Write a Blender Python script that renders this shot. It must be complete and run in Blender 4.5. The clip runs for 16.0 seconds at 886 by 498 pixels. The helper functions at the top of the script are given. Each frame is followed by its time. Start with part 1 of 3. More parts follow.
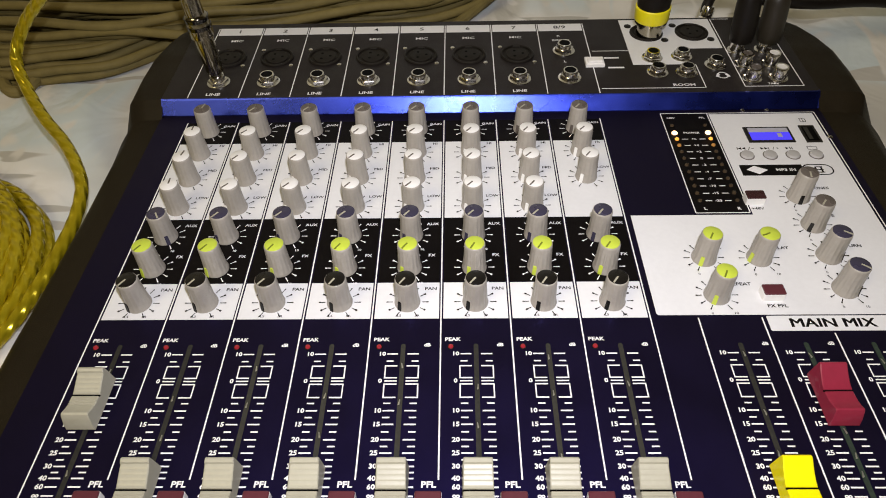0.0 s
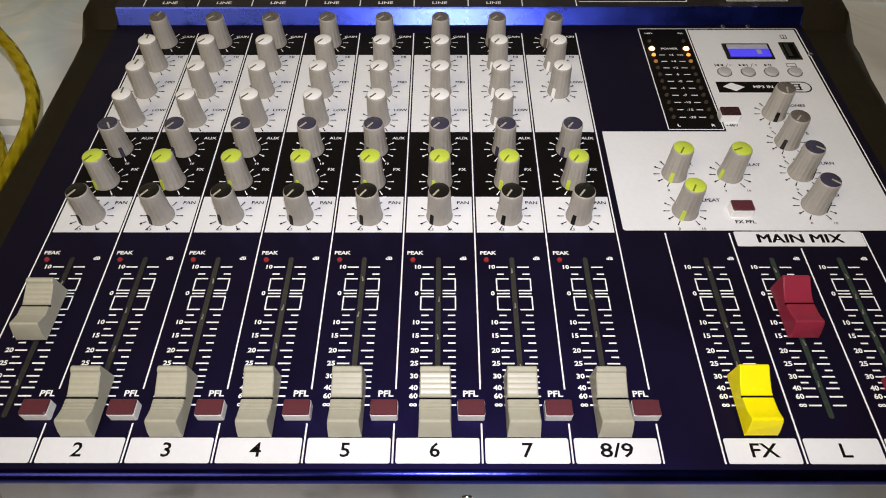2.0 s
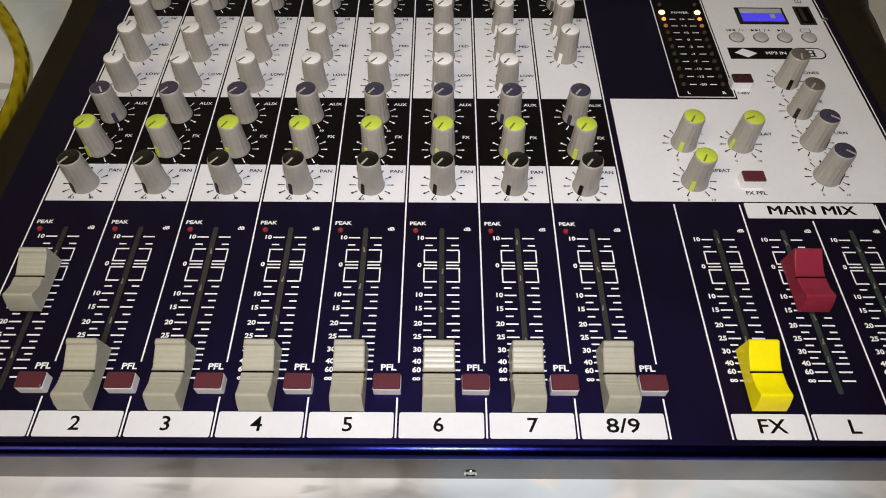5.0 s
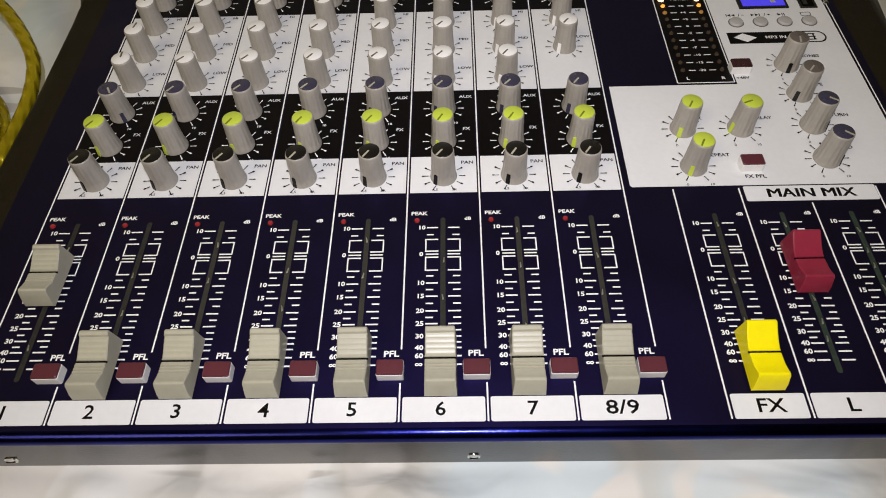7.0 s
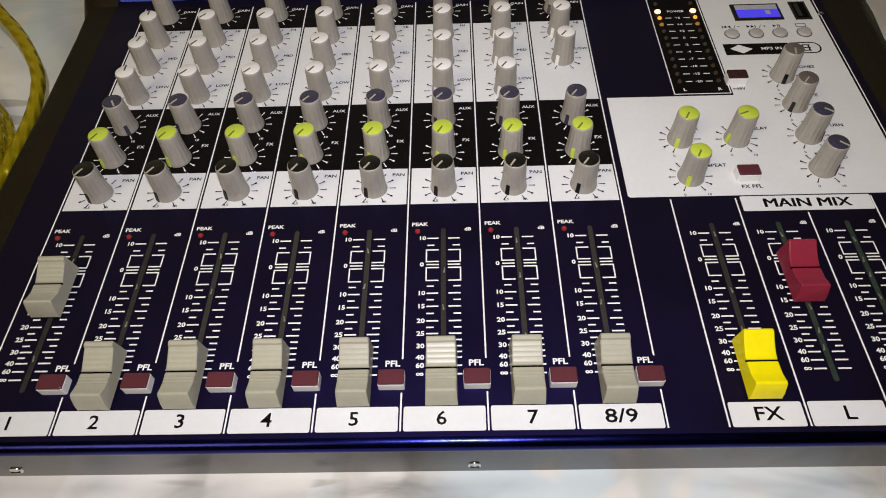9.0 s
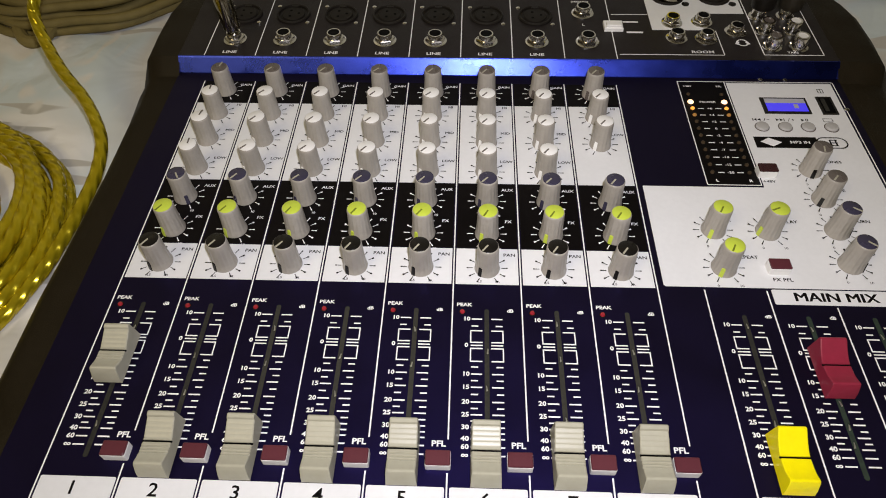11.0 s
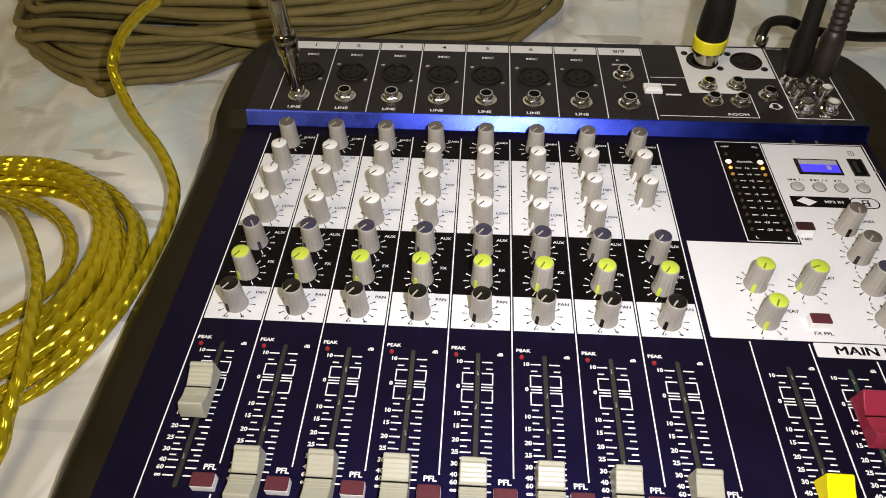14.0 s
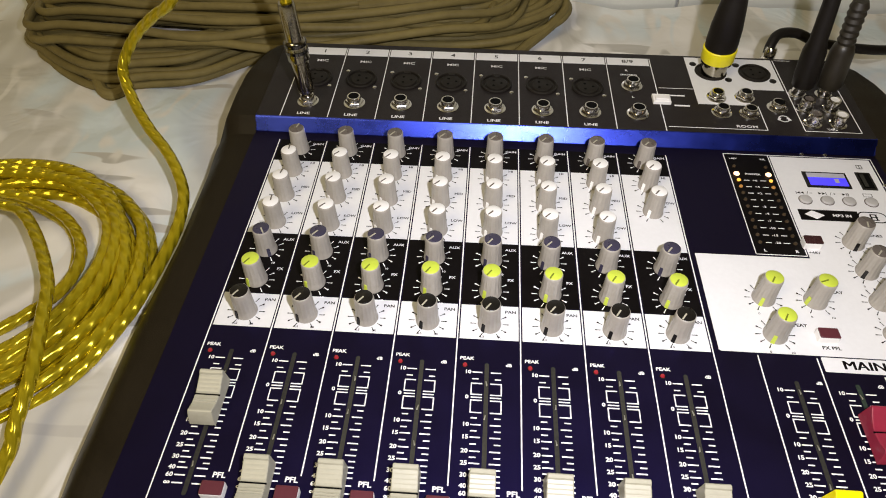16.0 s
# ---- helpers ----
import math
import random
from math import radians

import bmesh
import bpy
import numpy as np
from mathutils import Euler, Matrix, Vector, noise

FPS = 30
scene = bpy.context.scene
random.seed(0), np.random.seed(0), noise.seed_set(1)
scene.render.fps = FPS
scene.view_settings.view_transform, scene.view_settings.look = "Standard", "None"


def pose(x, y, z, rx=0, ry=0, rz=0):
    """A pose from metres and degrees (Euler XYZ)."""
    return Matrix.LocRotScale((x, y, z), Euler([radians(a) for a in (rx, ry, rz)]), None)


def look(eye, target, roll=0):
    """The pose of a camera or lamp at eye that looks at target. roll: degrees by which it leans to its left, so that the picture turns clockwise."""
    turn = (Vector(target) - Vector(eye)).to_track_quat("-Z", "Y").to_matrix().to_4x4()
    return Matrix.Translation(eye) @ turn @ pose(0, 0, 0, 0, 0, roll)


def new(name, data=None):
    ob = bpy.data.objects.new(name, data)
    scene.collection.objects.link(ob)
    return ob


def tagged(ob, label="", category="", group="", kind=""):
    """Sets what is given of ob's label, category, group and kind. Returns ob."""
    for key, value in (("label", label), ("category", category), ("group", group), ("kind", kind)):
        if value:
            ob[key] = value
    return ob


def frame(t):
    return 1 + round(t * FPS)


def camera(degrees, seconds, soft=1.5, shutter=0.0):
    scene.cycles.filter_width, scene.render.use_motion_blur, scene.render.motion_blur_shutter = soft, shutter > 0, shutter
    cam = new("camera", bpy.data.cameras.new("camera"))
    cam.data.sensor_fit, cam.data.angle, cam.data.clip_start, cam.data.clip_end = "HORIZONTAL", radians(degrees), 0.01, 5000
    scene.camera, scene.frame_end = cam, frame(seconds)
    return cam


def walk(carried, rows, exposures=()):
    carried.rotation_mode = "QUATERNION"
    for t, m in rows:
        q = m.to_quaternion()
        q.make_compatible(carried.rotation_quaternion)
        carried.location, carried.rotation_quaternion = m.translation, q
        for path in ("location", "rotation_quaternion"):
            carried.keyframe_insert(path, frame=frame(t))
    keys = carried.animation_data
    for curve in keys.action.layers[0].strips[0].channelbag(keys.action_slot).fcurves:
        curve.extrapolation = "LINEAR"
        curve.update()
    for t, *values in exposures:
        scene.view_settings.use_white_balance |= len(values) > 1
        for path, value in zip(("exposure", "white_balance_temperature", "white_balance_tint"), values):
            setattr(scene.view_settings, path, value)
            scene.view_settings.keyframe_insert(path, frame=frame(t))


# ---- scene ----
cam = camera(66.7, 16.0, soft=1.0)
PATH = [
    (0, (0.161, -0.081, 0.237), (0.108, 1.297, -1.212), -1.8),
    (0.5, (0.162, -0.081, 0.236), (0.112, 1.291, -1.219), -1.9),
    (1, (0.165, -0.082, 0.234), (0.126, 1.271, -1.239), -2.0),
    (1.5, (0.172, -0.084, 0.227), (0.158, 1.219, -1.291), -2.0),
    (2, (0.1709, -0.0848, 0.2235), (0.1647, 0.5375, -0.5592), -0.18),
    (2.5, (0.1680, -0.0835, 0.2227), (0.1516, 0.5358, -0.5623), 0.53),
    (3, (0.1656, -0.0799, 0.2181), (0.1515, 0.5243, -0.5786), 0.95),
    (3.5, (0.1688, -0.0788, 0.2167), (0.1682, 0.5146, -0.5883), 0.68),
    (4, (0.1681, -0.0783, 0.2173), (0.1672, 0.5057, -0.5944), 0.67),
    (6.5, (0.1719, -0.0837, 0.2210), (0.1546, 0.4983, -0.5920), -1.74),
    (7, (0.1742, -0.0849, 0.2209), (0.1491, 0.4949, -0.5934), -2.66),
    (7.5, (0.1724, -0.0852, 0.2225), (0.1495, 0.4964, -0.5906), -2.32),
    (8, (0.1728, -0.0857, 0.2241), (0.1497, 0.4997, -0.5863), -2.42),
    (10.5, (0.1757, -0.0849, 0.2244), (0.1471, 0.5106, -0.5784), -3.22),
    (11, (0.1586, -0.0799, 0.2472), (0.1209, 0.5528, -0.5262), -1.31),
    (11.5, (0.1570, -0.0883, 0.2563), (0.1143, 0.5647, -0.4999), -2.37),
    (12, (0.1477, -0.0943, 0.2612), (0.0986, 0.5719, -0.4830), -2.51),
    (12.5, (0.1406, -0.0925, 0.2634), (0.0845, 0.5767, -0.4776), -2.40),
    (13, (0.1365, -0.0903, 0.2653), (0.0862, 0.5834, -0.4720), -1.38),
    (13.5, (0.1346, -0.0903, 0.2665), (0.0830, 0.5826, -0.4715), -1.04),
    (14, (0.1341, -0.0912, 0.2675), (0.0822, 0.5833, -0.4690), -0.90),
    (14.5, (0.1322, -0.0908, 0.2697), (0.0799, 0.5846, -0.4660), -0.47),
    (15, (0.1308, -0.0903, 0.2693), (0.0750, 0.5834, -0.4676), -0.67),
    (15.5, (0.1322, -0.0904, 0.2695), (0.0799, 0.5877, -0.4636), -0.66),
    (16, (0.1292, -0.0891, 0.2708), (0.0772, 0.5873, -0.4639), -0.19),
]
walk(cam, [(t, look(eye, target, roll)) for t, eye, target, roll in PATH],
     [(0, -0.18), (1.5, -0.3), (3.5, -0.56), (8, -0.58), (10.5, -0.6), (11.5, -0.22), (13, -0.05), (16, 0.06)])

# ---- light ----
world = bpy.data.worlds.new("world")
scene.world = world
world.use_nodes = True
world.node_tree.nodes["Background"].inputs[0].default_value = (1.0, 0.93, 0.82, 1)
world.node_tree.nodes["Background"].inputs[1].default_value = 0.08


def area_lamp(name, m, size, watts, colour, spread=180):
    data = bpy.data.lights.new(name, "AREA")
    data.shape, data.size, data.energy, data.color, data.spread = "DISK", size, watts, colour, radians(spread)
    ob = new(name, data)
    ob.matrix_world = m
    return ob


# the phone's own lamp, beside its lens, and the room's dim warm lamp
area_lamp("phone_lamp", look((0.176, -0.074, 0.292), (0.166, 0.180, 0.0)), 0.012, 1.26, (1.0, 0.97, 1.03), 150)
area_lamp("room_lamp", look((-0.80, -0.95, 1.70), (-0.1, 0.25, 0)), 0.9, 16.5, (1.0, 0.82, 0.46))


# ---- materials ----
def shader(name, colour, rough=0.5, metal=0.0, coat=0.0, spec=0.5, vary=0.12, grain=400.0, bump=0.0, bump_scale=900.0, emit=None, power=0.0, trans=0.0, blotch=40.0, rough_vary=0.1, tint=None, ior=1.5):
    m = bpy.data.materials.new(name)
    m.use_nodes = True
    nt = m.node_tree
    b = nt.nodes["Principled BSDF"]
    b.inputs["Roughness"].default_value, b.inputs["Metallic"].default_value = rough, metal
    b.inputs["Coat Weight"].default_value, b.inputs["Coat Roughness"].default_value = coat, 0.08
    b.inputs["Specular IOR Level"].default_value = spec
    b.inputs["Transmission Weight"].default_value = trans
    b.inputs["IOR"].default_value = ior
    if tint:
        b.inputs["Specular Tint"].default_value = (*tint, 1)
    if emit:
        b.inputs["Emission Color"].default_value = (*emit, 1)
        b.inputs["Emission Strength"].default_value = power
    co = nt.nodes.new("ShaderNodeTexCoord")
    fine, wide = nt.nodes.new("ShaderNodeTexNoise"), nt.nodes.new("ShaderNodeTexNoise")
    fine.inputs["Scale"].default_value, wide.inputs["Scale"].default_value = grain, blotch
    fine.inputs["Detail"].default_value = wide.inputs["Detail"].default_value = 4
    info = nt.nodes.new("ShaderNodeObjectInfo")
    add = nt.nodes.new("ShaderNodeMath")
    add.operation = "ADD"
    add2 = nt.nodes.new("ShaderNodeMath")
    add2.operation = "MULTIPLY_ADD"
    add2.inputs[1].default_value = 0.35
    for n in (fine, wide):
        nt.links.new(co.outputs["Object"], n.inputs["Vector"])
    nt.links.new(fine.outputs[0], add.inputs[0])
    nt.links.new(wide.outputs[0], add.inputs[1])
    nt.links.new(info.outputs["Random"], add2.inputs[0])
    nt.links.new(add.outputs[0], add2.inputs[2])
    ramp = nt.nodes.new("ShaderNodeMapRange")
    ramp.inputs[1].default_value, ramp.inputs[2].default_value = 0.7, 1.6
    ramp.inputs[3].default_value, ramp.inputs[4].default_value = 1 - vary, 1 + vary
    nt.links.new(add2.outputs[0], ramp.inputs[0])
    mul = nt.nodes.new("ShaderNodeVectorMath")
    mul.operation = "SCALE"
    mul.inputs[0].default_value = colour
    nt.links.new(ramp.outputs[0], mul.inputs["Scale"])
    nt.links.new(mul.outputs[0], b.inputs["Base Color"])
    rr = nt.nodes.new("ShaderNodeMapRange")
    rr.inputs[1].default_value, rr.inputs[2].default_value = 0.35, 0.65
    rr.inputs[3].default_value, rr.inputs[4].default_value = max(0.02, rough - rough_vary), min(1, rough + rough_vary)
    nt.links.new(wide.outputs[0], rr.inputs[0])
    nt.links.new(rr.outputs[0], b.inputs["Roughness"])
    if bump:
        bn, bp = nt.nodes.new("ShaderNodeTexNoise"), nt.nodes.new("ShaderNodeBump")
        bn.inputs["Scale"].default_value, bn.inputs["Detail"].default_value = bump_scale, 3
        bp.inputs["Strength"].default_value, bp.inputs["Distance"].default_value = bump, 0.0004
        nt.links.new(co.outputs["Object"], bn.inputs["Vector"])
        nt.links.new(bn.outputs[0], bp.inputs["Height"])
        nt.links.new(bp.outputs[0], b.inputs["Normal"])
    return m


NAVY = shader("navy_flake_paint", (0.0043, 0.0032, 0.0028), 0.48, 0.0, 0.0, spec=1.0, ior=1.9, tint=(0.042, 0.031, 0.27), rough_vary=0.04, bump=0.15, bump_scale=3000, vary=0.25, grain=2500)
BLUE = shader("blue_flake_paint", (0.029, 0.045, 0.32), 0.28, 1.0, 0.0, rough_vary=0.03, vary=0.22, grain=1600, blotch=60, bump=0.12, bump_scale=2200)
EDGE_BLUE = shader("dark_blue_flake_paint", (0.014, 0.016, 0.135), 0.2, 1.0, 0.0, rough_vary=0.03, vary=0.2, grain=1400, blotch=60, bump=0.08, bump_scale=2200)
INK_BLACK = shader("black_print", (0.0030, 0.0022, 0.0024), 0.45, 0.0, 0.0, spec=0.12, vary=0.25, bump=0.15, bump_scale=2500)
JACK_PANEL = shader("slate_paint", (0.0155, 0.0125, 0.0125), 0.45, 0.0, 0.0, spec=0.2, vary=0.2, bump=0.2, bump_scale=2500)
CHEEK = shader("black_plastic", (0.0150, 0.0112, 0.0058), 0.5, spec=0.12, vary=0.25, bump=0.4, bump_scale=1800)
WHITE = shader("white_print", (0.72, 0.725, 0.74), 0.42, vary=0.04, bump=0.1, bump_scale=2500, spec=0.35)
INK_WHITE = shader("white_ink", (0.8, 0.8, 0.82), 0.5, vary=0.08, grain=900)
GREY = shader("grey_knob_plastic", (0.33, 0.305, 0.265), 0.36, vary=0.10, bump=0.2, spec=0.5)
CAP_WHITE = shader("white_cap_plastic", (0.80, 0.79, 0.77), 0.4, vary=0.05)
CAP_BLUE = shader("slate_blue_cap_plastic", (0.040, 0.036, 0.064), 0.28, vary=0.12)
CAP_LIME = shader("lime_cap_plastic", (0.50, 0.60, 0.06), 0.4, vary=0.08)
CAP_BLACK = shader("black_cap_plastic", (0.008, 0.007, 0.006), 0.25, vary=0.2, spec=0.35)
CAP_GREY = shader("taupe_cap_plastic", (0.11, 0.093, 0.082), 0.3, vary=0.1)
LIME_DARK = shader("dark_lime_paint", (0.16, 0.19, 0.015), 0.5)
FADER = shader("putty_fader_plastic", (0.37, 0.355, 0.275), 0.38, vary=0.07, rough_vary=0.03, bump=0.05, spec=0.5)
FADER_YELLOW = shader("yellow_fader_plastic", (0.86, 0.74, 0.0), 0.4, vary=0.05, spec=0.4)
FADER_RED = shader("crimson_fader_plastic", (0.24, 0.018, 0.04), 0.42, vary=0.1, spec=0.4)
BUTTON_RED = shader("maroon_button_plastic", (0.095, 0.020, 0.029), 0.4, vary=0.12)
BUTTON_DARK = shader("dark_maroon_button_plastic", (0.035, 0.009, 0.011), 0.3, vary=0.15)
BUTTON_GREY = shader("pale_grey_button_plastic", (0.42, 0.41, 0.40), 0.16, vary=0.08)
SLOT = shader("slot_dust_felt", (0.017, 0.016, 0.011), 0.8, vary=0.7, grain=700, blotch=220)
SLOT_GREEN = shader("green_slot_felt", (0.014, 0.026, 0.016), 0.8, vary=0.6, grain=700, blotch=220)
# pale metal for flecks in the slots: bits of dust and painted glints
FLECK = shader("slot_dust_and_glint_fleck", (0.45, 0.44, 0.38), 0.4, 0.8, vary=0.5)
CHROME = shader("chrome", (0.78, 0.76, 0.72), 0.14, 1.0, vary=0.15, rough_vary=0.06)
# chrome of the plugs, its dark reflections put into the base colour
CHROME_DARK = shader("darkened_chrome", (0.36, 0.33, 0.26), 0.15, 1.0, vary=0.2, rough_vary=0.06)
STEEL = shader("satin_grey_steel", (0.105, 0.10, 0.10), 0.13, 1.0, vary=0.1, bump=0.1, rough_vary=0.05)
HOLE = shader("black_hole", (0.003, 0.003, 0.003), 0.6, spec=0.05)
SOCKET = shader("black_socket_plastic", (0.010, 0.008, 0.006), 0.55, vary=0.3, spec=0.2)
LED_RED = shader("unlit_red_led", (0.30, 0.02, 0.03), 0.15, coat=0.6, vary=0.2)
LED_DARK = shader("unlit_smoked_led", (0.05, 0.035, 0.02), 0.2, vary=0.3)
LED_LIT = shader("lit_white_amber_led", (1, 0.8, 0.5), 0.3, emit=(1.0, 0.55, 0.28), power=3.0)
LED_AMBER = shader("lit_amber_led", (0.9, 0.4, 0.05), 0.3, emit=(1.0, 0.42, 0.07), power=1.1)
LED_DIM = shader("faint_amber_led", (0.4, 0.2, 0.05), 0.3, emit=(1.0, 0.45, 0.1), power=0.10)
SCREEN = shader("lit_blue_screen", (0.05, 0.05, 0.3), 0.15, emit=(0.06, 0.035, 1.0), power=0.9, coat=0.3)
# pale grey for the painted glare on the display and for its glyph
SCREEN_GREY = shader("screen_glare_and_glyph_grey", (0.45, 0.45, 0.52), 0.25, coat=0.3)
RUBBER = shader("black_rubber", (0.008, 0.006, 0.0045), 0.5, spec=0.3, vary=0.3, bump=0.2)
BOOT = shader("dark_brown_rubber", (0.020, 0.016, 0.010), 0.5, vary=0.25, bump=0.2)
RING_YELLOW = shader("yellow_ring_plastic", (0.82, 0.72, 0.01), 0.4, vary=0.07)
DARK_CABLE = shader("olive_brown_cable_sheath", (0.162, 0.128, 0.044), 0.62, spec=0.25, vary=0.25, grain=120, blotch=14, bump=0.15)


def twisted_cable():
    """Clear yellow sheath over two twisted gilt cores: the twist runs along the cable as relief."""
    m = shader("clear_yellow_cable_sheath", (0.52, 0.41, 0.012), 0.2, 0.6, 0.0, vary=0.16, grain=160, blotch=30, rough_vary=0.04)
    nt = m.node_tree
    uv, sep = nt.nodes.new("ShaderNodeUVMap"), nt.nodes.new("ShaderNodeSeparateXYZ")
    uv.uv_map = "run"
    nt.links.new(uv.outputs[0], sep.inputs[0])
    height = None
    for turns, pitch, share in ((2, 20.0, 1.0), (6, 60.0, 0.35)):
        around, along, wave = (nt.nodes.new("ShaderNodeMath") for _ in range(3))
        around.operation, along.operation, wave.operation = "MULTIPLY", "MULTIPLY_ADD", "SINE"
        around.inputs[1].default_value = 2 * math.pi * turns
        along.inputs[1].default_value = -2 * math.pi * turns / pitch
        nt.links.new(sep.outputs[0], around.inputs[0])
        nt.links.new(sep.outputs[1], along.inputs[0])
        nt.links.new(around.outputs[0], along.inputs[2])
        nt.links.new(along.outputs[0], wave.inputs[0])
        add = nt.nodes.new("ShaderNodeMath")
        add.operation = "MULTIPLY_ADD"
        add.inputs[1].default_value = share
        nt.links.new(wave.outputs[0], add.inputs[0])
        if height:
            nt.links.new(height, add.inputs[2])
        else:
            add.inputs[2].default_value = 0.0
        height = add.outputs[0]
    bp = nt.nodes.new("ShaderNodeBump")
    bp.inputs["Strength"].default_value, bp.inputs["Distance"].default_value = 1.0, 0.00030
    nt.links.new(height, bp.inputs["Height"])
    nt.links.new(bp.outputs[0], nt.nodes["Principled BSDF"].inputs["Normal"])
    return m


YELLOW_CABLE = twisted_cable()
GREEN_CABLE = shader("green_yellow_cable_sheath", (0.24, 0.25, 0.03), 0.25, 0.2, 0.6, vary=0.25)
GROUT = shader("grey_grout", (0.42, 0.42, 0.41), 0.8, vary=0.1)
TILE = shader("white_glazed_tile", (0.66, 0.68, 0.645), 0.3, coat=0.2, vary=0.03, blotch=6)
# room dimness put into the colour: dark, so the console reflects little
PLASTER = shader("dimmed_room_paint", (0.17, 0.145, 0.115), 0.7, vary=0.05, blotch=3, grain=60, bump=0.2, bump_scale=120)


def cloth_material():
    """White bedsheet with faint grey and blue printed feathers, and patches that also paint in fold shade."""
    m = bpy.data.materials.new("printed_and_fold_shaded_cotton")
    m.use_nodes = True
    nt = m.node_tree
    b = nt.nodes["Principled BSDF"]
    b.inputs["Roughness"].default_value = 0.8
    b.inputs["Specular IOR Level"].default_value = 0.2
    co = nt.nodes.new("ShaderNodeTexCoord")
    colour = None
    # soft grey and blue layers serve as print and as shading of folds
    for scale, lo, hi, tint, stretch, warp in ((5.0, 0.44, 0.66, (0.60, 0.67, 0.70), (1.0, 1.6, 1), 0.8), (7.0, 0.47, 0.60, (0.57, 0.555, 0.51), (1.8, 0.8, 1), 1.0), (13.0, 0.66, 0.69, (0.50, 0.485, 0.45), (0.6, 3.4, 1), 1.0), (21.0, 0.52, 0.66, (0.72, 0.70, 0.66), (1.3, 0.7, 1), 1.6)):
        mp = nt.nodes.new("ShaderNodeMapping")
        mp.inputs["Scale"].default_value = stretch
        mp.inputs["Location"].default_value = (scale * 0.37, scale * 0.11, 0)
        mp.inputs["Rotation"].default_value = (0, 0, scale)
        n = nt.nodes.new("ShaderNodeTexNoise")
        n.inputs["Scale"].default_value, n.inputs["Detail"].default_value, n.inputs["Distortion"].default_value = scale, 0.6, warp
        r = nt.nodes.new("ShaderNodeMapRange")
        r.interpolation_type = "SMOOTHSTEP"
        r.inputs[1].default_value, r.inputs[2].default_value = lo, hi
        mix = nt.nodes.new("ShaderNodeMix")
        mix.data_type = "RGBA"
        nt.links.new(co.outputs["Object"], mp.inputs["Vector"])
        nt.links.new(mp.outputs[0], n.inputs["Vector"])
        nt.links.new(n.outputs[0], r.inputs[0])
        nt.links.new(r.outputs[0], mix.inputs["Factor"])
        mix.inputs["B"].default_value = (*tint, 1)
        if colour is None:
            mix.inputs["A"].default_value = (0.81, 0.80, 0.78, 1)
        else:
            nt.links.new(colour, mix.inputs["A"])
        colour = mix.outputs["Result"]
    nt.links.new(colour, b.inputs["Base Color"])
    w, bp = nt.nodes.new("ShaderNodeTexNoise"), nt.nodes.new("ShaderNodeBump")
    w.inputs["Scale"].default_value, w.inputs["Detail"].default_value, w.inputs["Distortion"].default_value = 14, 3, 1.2
    bp.inputs["Strength"].default_value, bp.inputs["Distance"].default_value = 0.45, 0.010
    nt.links.new(co.outputs["Object"], w.inputs["Vector"])
    nt.links.new(w.outputs[0], bp.inputs["Height"])
    nt.links.new(bp.outputs[0], b.inputs["Normal"])
    return m


CLOTH = cloth_material()
MM = 0.001


# ---- mesh helpers (lengths in millimetres) ----
def mesh_of(name, bm, smooth=False, angle=35):
    me = bpy.data.meshes.new(name)
    bmesh.ops.recalc_face_normals(bm, faces=bm.faces)
    bm.to_mesh(me)
    bm.free()
    if smooth:
        me.shade_smooth()
        me.set_sharp_from_angle(angle=radians(angle))
    return me


def put(name, me, material, parent, x=0, y=0, z=0, turn=0, label=""):
    """A mesh as an object under parent, at millimetres in the parent's space."""
    if not me.materials:
        me.materials.append(material)
    ob = new(name, me)
    ob.parent = parent
    ob.matrix_basis = pose(x * MM, y * MM, z * MM, 0, 0, turn)
    if me.materials[0] != material:
        ob.material_slots[0].link = "OBJECT"
        ob.material_slots[0].material = material
    return tagged(ob, label)


def part(name, bm, material, parent, label="", smooth=False, **at):
    return put(name, mesh_of(name, bm, smooth), material, parent, label=label, **at)


def prism(outline, z0, z1, bevel=0.0, bm=None, inset=0.0):
    """An outline in the plane, raised from z0 to z1, with an optional chamfer at the top."""
    bm = bm or bmesh.new()
    cx = sum(p[0] for p in outline) / len(outline)
    cy = sum(p[1] for p in outline) / len(outline)
    rings = [(z0, 0.0), (z1 - bevel, inset), (z1, inset + bevel)] if bevel else [(z0, 0.0), (z1, inset)]
    loops = []
    for z, d in rings:
        ring = []
        for x, y in outline:
            sx = x - d * (1 if x > cx + 1e-6 else -1 if x < cx - 1e-6 else 0)
            sy = y - d * (1 if y > cy + 1e-6 else -1 if y < cy - 1e-6 else 0)
            ring.append(bm.verts.new((sx * MM, sy * MM, z * MM)))
        loops.append(ring)
    n = len(outline)
    for a, b in zip(loops, loops[1:]):
        for i in range(n):
            bm.faces.new((a[i], a[(i + 1) % n], b[(i + 1) % n], b[i]))
    bm.faces.new(loops[-1])
    bm.faces.new(loops[0][::-1])
    return bm


def rect(x0, y0, x1, y1):
    return [(x0, y0), (x1, y0), (x1, y1), (x0, y1)]


def round_rect(x0, y0, x1, y1, r, n=4):
    out = []
    for cx, cy, a0 in ((x1 - r, y0 + r, -90), (x1 - r, y1 - r, 0), (x0 + r, y1 - r, 90), (x0 + r, y0 + r, 180)):
        out += [(cx + r * math.cos(radians(a0 + 90 * i / n)), cy + r * math.sin(radians(a0 + 90 * i / n))) for i in range(n + 1)]
    return out


def bar(bm, x0, y0, x1, y1, w, z=0.25):
    """A printed line from one point to another, w wide."""
    d = Vector((x1 - x0, y1 - y0)).normalized()
    n = Vector((-d.y, d.x)) * w / 2
